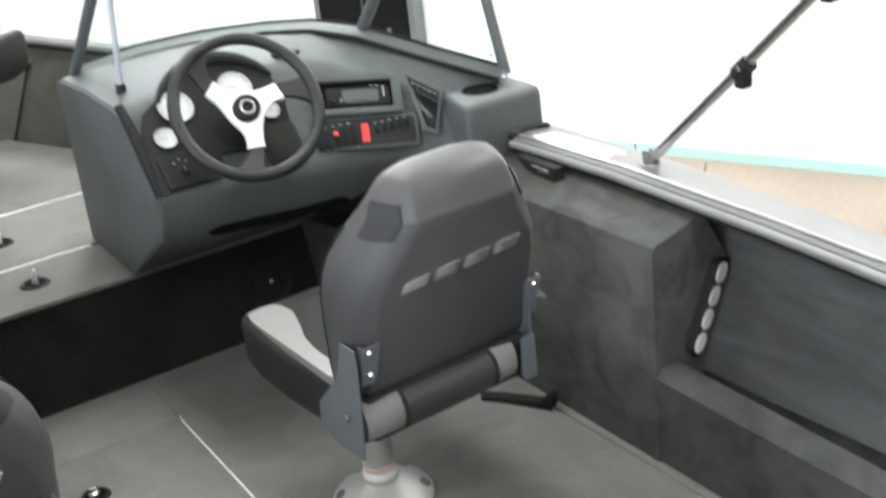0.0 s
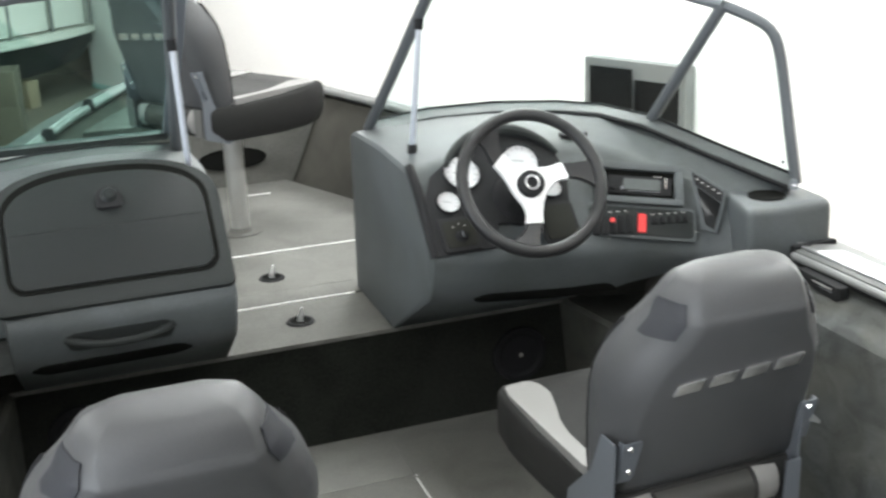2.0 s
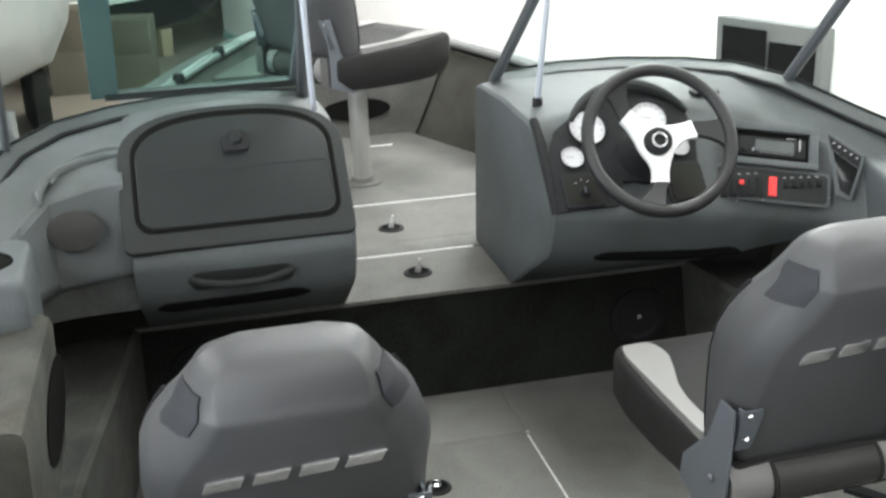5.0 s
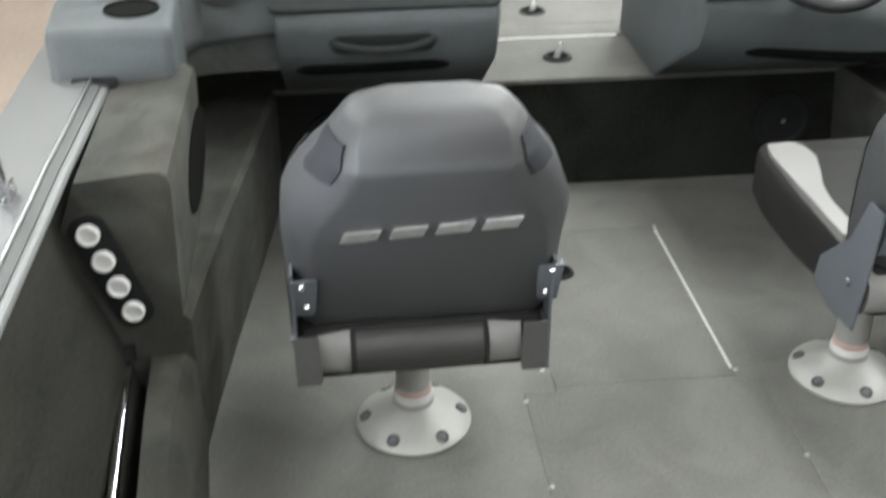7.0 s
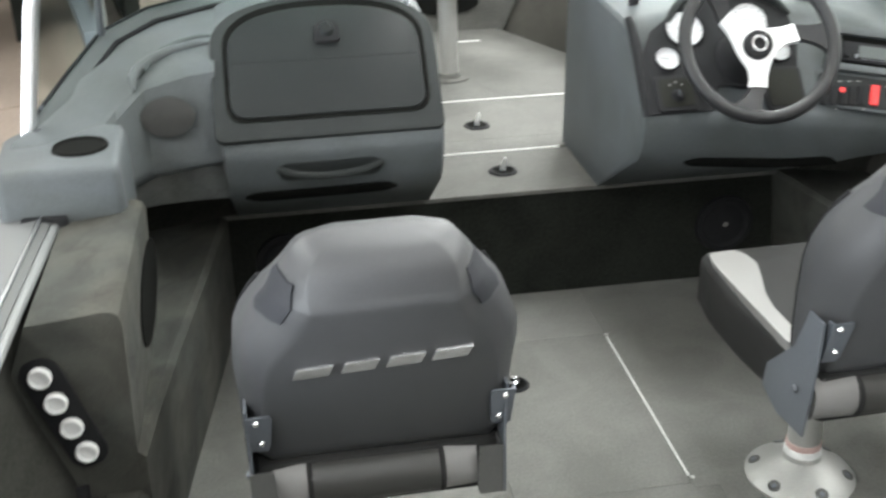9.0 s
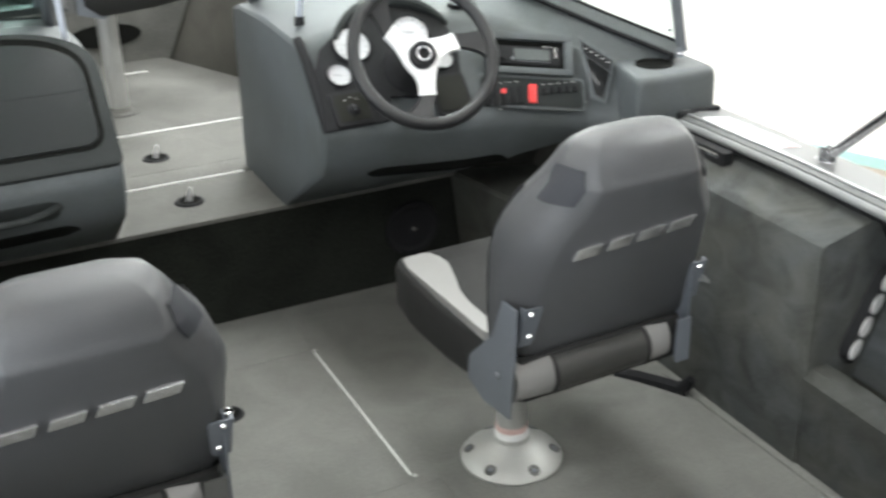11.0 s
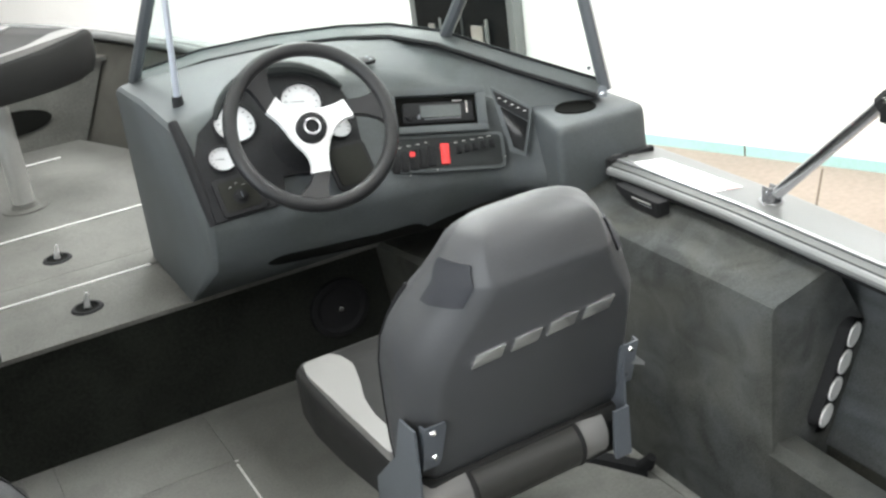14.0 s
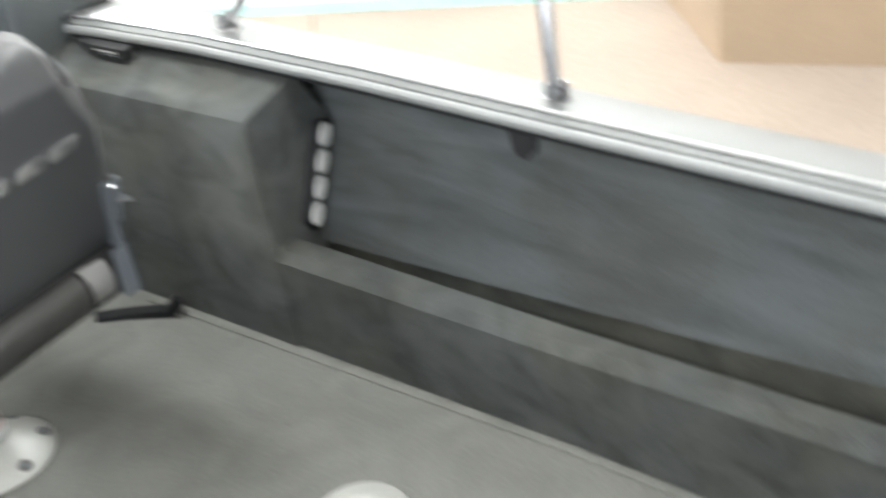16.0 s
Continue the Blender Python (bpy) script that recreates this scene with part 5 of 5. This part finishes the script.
    swing = Matrix.Translation((0, -0.26, 0.45)) @ Matrix.Rotation(radians(recline), 4, "X") @ Matrix.Translation((0, 0.26, -0.45))
    back.matrix_basis = swing
    for o in t.children:
        if o.name.split(".")[0] in ("rear_roll", "roll_band", "rear_pad"):
            o.matrix_basis = Matrix.Translation((-0.018 if slide[0] > 0 else -0.012, 0, 0)) @ o.matrix_basis
    if lift or slide[0]:
        for o in t.children:
            if o.name.split(".")[0] not in ("base", "bolt_recess", "pole", "red_ring", "collar"):
                o.matrix_basis = Matrix.Translation((slide[0], slide[1], lift)) @ o.matrix_basis
    return t


M_PINK = material("faded_pink_print", (0.36, 0.265, 0.26), 0.5, var=0.15, scale=60, fine=200)
material_red_band = material("faded_red_band", (0.52, 0.37, 0.34), 0.5, var=0.2, scale=40, fine=200)
fishing_seat((-0.494, 1.012, 0.0), 1, "charcoal vinyl folding boat seat on a round cast pedestal", 9)
helm_seat = fishing_seat((0.417, 1.069, 0.0), 2, "charcoal vinyl helm seat on a round cast pedestal", 2, 0.0, (0.053, 0.016), 30)
fishing_seat((0.0, 3.085, DECK), -60, "charcoal vinyl bow seat turned aside on its pedestal", 4, 0.08, (0.0, 0.045))

# ---------------------------------------------------------------- canopy poles, cleats


def canopy_frame(s):
    t = thing("canopy_frame", "aluminium canopy bow poles hinged on the gunwale", "canopy frame", (0, 0, 0), 0, "canopy frames")
    zc = 0.592
    foot = Vector((s * (1.170 if s > 0 else 1.138), 0.985 if s > 0 else 0.895, zc))
    clamp = Vector((1.160, foot.y - 0.292, 0.862)) if s > 0 else Vector((-1.133, foot.y - 0.09, 0.884))
    far = foot + (clamp - foot) * 3.4
    part("pole", bm_tube([foot + Vector((0, -0.02, 0.025)), far], 0.0125, 12), M_POLE, t, "round aluminium pole")
    clamp2 = foot + (clamp - foot) * 1.72
    for c in (clamp, clamp2):
        d = (clamp - foot).normalized()
        cl = part("clamp", merge(bm_tube([c - d * 0.02, c + d * 0.02], 0.020, 10), bm_box(c.x - 0.014, c.y - 0.012, c.z - 0.04, c.x + 0.014, c.y + 0.012, c.z - 0.006, 0.004)), M_BLACK, t, "black plastic slide clamp")
        part("clamp_screw", bm_lathe([(0, 0.005), (0.005, 0.004), (0.006, 0)], 10, facing(c + Vector((-s * 0.019, -0.004, 0.004)), (-s, 0, 0))), M_CHROME, cl)
    base2 = Vector((s * 1.110, foot.y - 0.815, zc - 0.003))
    part("pole", bm_tube([base2 + Vector((0, 0, 0.025)), base2 + Vector((s * 0.03, 0.03, 0.31)), base2 + Vector((s * 0.06, 0.10, 0.9))], 0.0125, 12), M_POLE, t, "round aluminium pole")
    for f in (foot, base2):
        part("hinge_foot", merge(bm_lathe([(0.0, 0.006), (0.024, 0.005), (0.027, 0.0)], 18, Matrix.Translation(f)), bm_box(f.x - 0.012, f.y - 0.02, f.z, f.x - 0.007, f.y + 0.012, f.z + 0.034, 0.002), bm_box(f.x + 0.007, f.y - 0.02, f.z, f.x + 0.012, f.y + 0.012, f.z + 0.034, 0.002), bm_tube([f + Vector((-0.018, -0.006, 0.022)), f + Vector((0.018, -0.006, 0.022))], 0.006, 8)), M_HINGE, t, "chrome hinge foot")
    return t


canopy_frame(1)
canopy_frame(-1)
cl = thing("track_end_block", "black plastic track end block under the gunwale", "track block", (0, 0, 0))
part("block", bm_loft([[(1.034 + c, y, z0), (1.062, y, z0), (1.062, y, 0.576), (1.034 + c, y, 0.576)] for y, z0, c in ((1.165, 0.546, 0.004), (1.170, 0.543, 0.0), (1.245, 0.546, 0.0), (1.290, 0.556, 0.003), (1.320, 0.566, 0.008))]), M_BLACK, cl)
part("slot", bm_box(1.0325, 1.190, 0.565, 1.0345, 1.255, 0.5685, 0.0008, 1), M_CAST, cl, "pale slot insert")
part("slot", bm_box(1.0325, 1.186, 0.559, 1.0345, 1.235, 0.561, 0.0008, 1), M_FRAME, cl, "pale slot insert")
cl = thing("drain_handle", "dark low floor handle beside the helm seat", "handle", (0, 0, 0))
part("foot", bm_loft([[(x - 0.010, y - 0.016, 0.0005), (x + 0.012, y + 0.018, 0.0005), (x + 0.010, y + 0.015, h), (x - 0.008, y - 0.013, h)] for x, y, h in ((0.820, 1.262, 0.008), (0.858, 1.208, 0.012), (0.895, 1.142, 0.016), (0.918, 1.098, 0.018))]), M_RUBBER, cl)
part("upturned_end", bm_tube([(0.912, 1.110, 0.010), (0.920, 1.094, 0.026), (0.924, 1.086, 0.044)], [0.016, 0.016, 0.011], 12), M_RUBBER, cl)
lever = part("folding_lever", bm_loft([[(x, y - 0.010, z), (x, y + 0.010, z), (x, y + 0.010, z + h), (x, y - 0.010, z + h)] for x, y, z, h in ((0.655, 0.804, 0.502, 0.022), (0.675, 0.803, 0.498, 0.018), (0.695, 0.801, 0.490, 0.013), (0.704, 0.800, 0.485, 0.008))]), M_ALUP, helm_seat, "short grey steel folding lever")
lever.matrix_parent_inverse = helm_seat.matrix_basis.inverted()
# White patch holds a label and, painted in, the cap's bright reflection.
sticker = thing("label_sheen_patch", "pale white and red warning label on the gunwale cap", "label")


def cap_top(y, u, lift):
    """On the starboard cap: u from 0 at the track to 1 at the outer edge."""
    x, z, w = gun(y, 1), lerp(y, GUN_Z), lerp(y, GUN_W)
    return x + 0.03 + u * (w - 0.06), y, z + 0.012 - 0.016 * u + lift


part("paper", bm_loft([[cap_top(y, 0.04, 0.0004), cap_top(y, 0.66, 0.0004), cap_top(y, 0.66, 0.0014), cap_top(y, 0.04, 0.0014)] for y in (1.085, 1.20, 1.388)]), M_WHITEP, sticker)
part("red_field", bm_loft([[cap_top(y, a, 0.0012), cap_top(y, 0.60, 0.0012), cap_top(y, 0.60, 0.0018), cap_top(y, a, 0.0018)] for y, a in ((1.08, 0.30), (1.16, 0.34), (1.23, 0.44))]), M_PINK, sticker, "faded red field")
tread = thing("tread_pad", "ribbed silver tread pad on the gunwale cap", "tread")
for k in range(7):
    x = 1.070 + 0.015 * k
    part("rib", bm_loft([[(x + c + d, y, 0.588 - 0.10 * (x + c - 1.06) + q) for d, q in ((-0.0045, 0.0), (-0.003, 0.006), (0.003, 0.006), (0.0045, 0.0))] for y, c in ((0.28, -0.012), (0.62, 0.012))]), M_ALU, tread)
rail_stop = thing("rail_bar", "thin dark rail bar with black end stops on the bow gunwale", "rail")
part("bar", bm_tube([(-0.60, 3.39, 0.672), (-0.435, 3.86, 0.682)], 0.009, 10), M_ALUP, rail_stop)
for p in ((-0.60, 3.39, 0.668), (-0.435, 3.86, 0.678)):
    part("end_stop", bm_lathe([(0.0, 0.032), (0.018, 0.030), (0.024, 0.010), (0.026, -0.012)], 14, Matrix.Translation(p)), M_BLACK, rail_stop, "black plastic end stop")
clip = thing("track_clip", "small black plastic clip hanging under the gunwale track", "clip", (0, 0, 0))
part("body", bm_loft([[(1.026, 0.186 - w, z), (1.040, 0.186 - w, z), (1.040, 0.186 + w, z), (1.026, 0.186 + w, z)] for z, w in ((0.522, 0.008), (0.535, 0.020), (0.566, 0.024))]), M_BLACK, clip)

# ---------------------------------------------------------------- showroom
ground = setting("ground", bm_box(-14, -9, GROUND - 0.1, 14, 18, GROUND), M_GROUND, "tan concrete showroom floor", "floor")
WD = Vector((1.157, -2.80, 0)).normalized()      # along the white wall
WO = Vector((3.62, 4.72, 0))
WNRM = Vector((WD.y, -WD.x, 0))                  # from the wall towards the boat


def wall_point(d, z=0.0):
    p = WO + WD * d
    return Vector((p.x, p.y, z))


def wall_box(d0, d1, z0, z1, thick, out=0.0):
    a, b = wall_point(d0), wall_point(d1)
    n = WNRM

    def ring(z):
        return [p + Vector((0, 0, z)) for p in (a + n * out, b + n * out, b + n * (out - thick), a + n * (out - thick))]

    return bm_loft([ring(z0), ring(z1)])


D0, D1 = -9.6, 3.08
setting("wall_showroom", wall_box(D0, 6.5, GROUND, CEIL, 0.15), M_WALL, "plain white showroom wall", "wall")
skirt = setting("trim", wall_box(D0, D1, GROUND, GROUND + 0.055, 0.012, 0.012), M_TEAL, "pale teal skirting strip along the wall", "trim")
joints = [D1] + [2.60 - 1.9 * k for k in range(7)] + [D0]
for d1, d0 in zip(joints, joints[1:]):
    part("skirting_board", wall_box(d0 + 0.006, d1 - 0.006, GROUND, GROUND + 0.062, 0.012, 0.022), M_TEAL, skirt)
    part("joint_gap", wall_box(d1 - 0.006, d1 + 0.006, GROUND, GROUND + 0.060, 0.004, 0.0185), M_JOINT, skirt)
setting("wall_front", bm_box(-12, 15.0, GROUND, 9, 15.2, CEIL), M_FAR, "dim brown far wall of the showroom", "wall")
setting("wall_left", merge(bm_box(-7.2, -9, GROUND, -7.0, WIN[0], CEIL), bm_box(-7.2, WIN[1], GROUND, -7.0, 15, CEIL), bm_box(-7.2, WIN[0], WIN[2], -7.0, WIN[1], CEIL)), M_WALL, "plain white showroom wall with a wide glazed opening", "wall")
window = setting("window_1", merge(*[bm_box(-7.16, y - 0.04, GROUND, -7.06, y + 0.04, WIN[2]) for y in (WIN[0] + 0.04, -3.4, WIN[1] - 0.04)], bm_box(-7.16, WIN[0] + 0.08, WIN[2] - 0.08, -7.06, -3.44, WIN[2]), bm_box(-7.16, -3.36, WIN[2] - 0.08, -7.06, WIN[1] - 0.08, WIN[2])), M_ALUP, "wide glazed showroom door in a grey frame", "window")
for y0, y1 in ((WIN[0] + 0.08, -3.44), (-3.36, WIN[1] - 0.08)):
    part("pane", bm_box(-7.12, y0, GROUND, -7.11, y1, WIN[2] - 0.08), M_GLASS, window).visible_shadow = False
setting("wall_back", bm_box(-7.2, -7.2, GROUND, 12, -7.0, CEIL), M_WALL, "plain white showroom wall", "wall")
setting("wall_right", bm_box(8.0, -7.2, GROUND, 8.2, 3, CEIL), M_WALL, "plain white showroom wall", "wall")
setting("ceiling", bm_box(-12, -9, CEIL, 12, 16, CEIL + 0.1), M_CEIL, "plain pale ceiling", "ceiling")
# saw joints in the concrete
for a, b in (((3.2, 4.3), (2.2, 3.6)), ((4.0, 3.61), (2.2, 2.03)), ((-2.0, 7.0), (-4.5, 5.6))):
    a, b = Vector((*a, GROUND)), Vector((*b, GROUND))
    n = (b - a).normalized().cross(Vector((0, 0, 1))) * 0.006
    part("floor_joint", bm_loft([[p - n, p + n, p + n + Vector((0, 0, 0.002)), p - n + Vector((0, 0, 0.002))] for p in (a, b)]), M_JOINT, ground)
for lx, ly, share in LAMPS:
    t = thing("ceiling_lamp", "long white fluorescent ceiling lamp, added out of view", "ceiling lamp", (lx, ly, CEIL), 0, "ceiling lamps")
    part("housing", bm_box(-0.5, -1.25, -0.10, 0.5, 1.25, 0.0, 0.01), M_WHITEP, t)
    part("diffuser", bm_box(-0.46, -1.2, -0.115, 0.46, 1.2, -0.10, 0.004), M_GLOW, t)

# dark glazed doorway of the white wall, built as panels standing against it
cab = thing("glazed_doorway", "dark glazed two-panel cabinet with pale frame against the wall", "cabinet")
part("body", wall_box(-1.61, -0.77, GROUND, 0.28, 0.10, 0.11), M_ALUP, cab, "pale grey frame")
part("panel", wall_box(-1.53, -1.175, GROUND + 0.05, 0.235, 0.01, 0.150), M_DARK, cab, "glossy black panel")
part("panel", wall_box(-1.172, -0.82, GROUND + 0.05, 0.165, 0.01, 0.118), M_DARK, cab, "glossy black panel")
for d, w, h in ((-1.40, 0.05, 0.07), (-1.03, 0.09, 0.10)):
    part("silver_fitting", wall_box(d - w / 2, d + w / 2, -0.10 - h, -0.10, 0.02, 0.16), M_ALU, cab)
    part("silver_fitting", wall_box(d + 0.06, d + 0.078, -0.24, -0.06, 0.02, 0.155), M_ALUP, cab)
# brown crate at the end of the wall
crate = thing("brown_crate", "large plain brown cardboard crate standing on the concrete", "crate")
ringz = [(4.80, 1.86), (4.12, 1.24), (4.42, 0.10), (5.5, 0.3)]
part("lower_box", bm_loft([[(x, y, z) for x, y in ringz] for z in (GROUND, GROUND + 0.42)]), M_BROWN, crate)
part("lid", bm_loft([[(x + (0.02 if x < 4.5 else 0), y, z) for x, y in ringz] for z in (GROUND + 0.422, 0.5)]), M_BROWN, crate)

# cardboard boxes far forward
rnd = random.Random(4)
for k, (x, y, z, w, h) in enumerate(((-1.10, 10.8, 0.0, 0.52, 0.36), (-1.07, 10.82, 0.36, 0.46, 0.34), (-1.62, 10.9, 0.0, 0.46, 0.42), (-1.60, 10.9, 0.42, 0.42, 0.40))):
    bx = thing("cardboard_box", "plain brown cardboard box in a stack", "box", (x, y, GROUND + z), rnd.uniform(-9, 9), "stacked cardboard boxes")
    part("carton", bm_box(-w / 2, -0.22, 0, w / 2, 0.22, h, 0.006), M_CARD, bx)
    part("tape", bm_box(-0.03, -0.2225, h * 0.6, 0.03, 0.2225, h + 0.0015, 0.0005, 1), M_CARD, bx)

# open boat standing far forward: dark hull, pale deck, white seats
far = thing("display_boat", "white and dark grey open boat on the showroom floor", "boat", (-1.51, 12.47, GROUND), 42)
rings = []
for x, w, k in ((-2.2, 0.55, 0.06), (-1.6, 0.68, 0.0), (0.2, 0.70, 0.0), (1.0, 0.64, 0.04), (1.45, 0.52, 0.10), (1.72, 0.36, 0.18)):
    rings.append([(x, -w, 0.73), (x, -w * 0.95, 0.55 + k * 0.3), (x, -w * 0.72, 0.33 + k), (x, 0, 0.23 + k), (x, w * 0.72, 0.33 + k), (x, w * 0.95, 0.55 + k * 0.3), (x, w, 0.73)])
part("hull", bm_loft(rings), M_DOOR, far, "dark grey hull")
part("deck", bm_loft([[(x, -w - 0.03, 0.715), (x, w + 0.03, 0.715), (x, w + 0.03, 0.80), (x, -w - 0.03, 0.80)] for x, w in ((-2.22, 0.55), (-1.6, 0.68), (0.2, 0.70), (1.0, 0.64), (1.45, 0.52), (1.74, 0.36))]), M_HULLW, far, "pale deck")
for k in range(6):
    x = -1.75 + 0.60 * k
    pn = part("side_panel", bm_box(x - 0.27, -0.58 + 0.05 * max(0, k - 3), 0.82, x + 0.27, -0.53 + 0.05 * max(0, k - 3), 1.25, 0.02, 2), M_HULLW, far, "white side panel")
    part("panel_post", bm_tube([(x + 0.30, -0.55, 0.80), (x + 0.30, -0.55, 1.28)], 0.02, 8), M_ALUP, pn)
    if k < 4:
        part("white_seat", bm_box(x - 0.26, -0.45, 0.80, x + 0.26, 0.1, 1.10, 0.06, 3), M_HULLW, far, "white moulded seat")
for x in (-1.2, 0.6):
    part("chock", bm_box(x - 0.08, -0.5, 0.0, x + 0.08, 0.5, 0.31, 0.01), M_BROWN, far)

# pale boat hull on a trailer, seen through the port glass
bb = thing("trailered_boat", "pale grey boat hull on a low trailer", "boat", (-2.12, 8.5, GROUND), 12)
rings = []
for y, w, k in ((-0.9, 0.10, 0.30), (-0.6, 0.45, 0.14), (0.0, 0.72, 0.04), (0.8, 0.84, 0.0), (1.5, 0.86, 0.0)):
    rings.append([(-w, y, 1.40), (-w * 0.98, y, 1.0), (-w * 0.75, y, 0.65 + k), (0, y, 0.47 + k), (w * 0.75, y, 0.65 + k), (w * 0.98, y, 1.0), (w, y, 1.40)])
part("hull", bm_loft(rings), M_HULLG, bb, "pale grey gelcoat hull")
tr = part("trailer_beam", bm_box(-0.06, -1.4, 0.28, 0.06, 1.5, 0.40, 0.01), M_STEEL, bb, "grey steel trailer beam")
part("jack", bm_tube([(0.1, -1.0, 0.0), (0.1, -1.0, 0.55)], 0.035, 12), M_ALUP, bb, "grey trailer jack")
part("bunk", bm_box(-0.5, 0.2, 0.0, -0.38, 1.4, 0.58, 0.01), M_BULK, bb)
part("bunk", bm_box(0.38, 0.2, 0.0, 0.5, 1.4, 0.58, 0.01), M_BULK, bb)
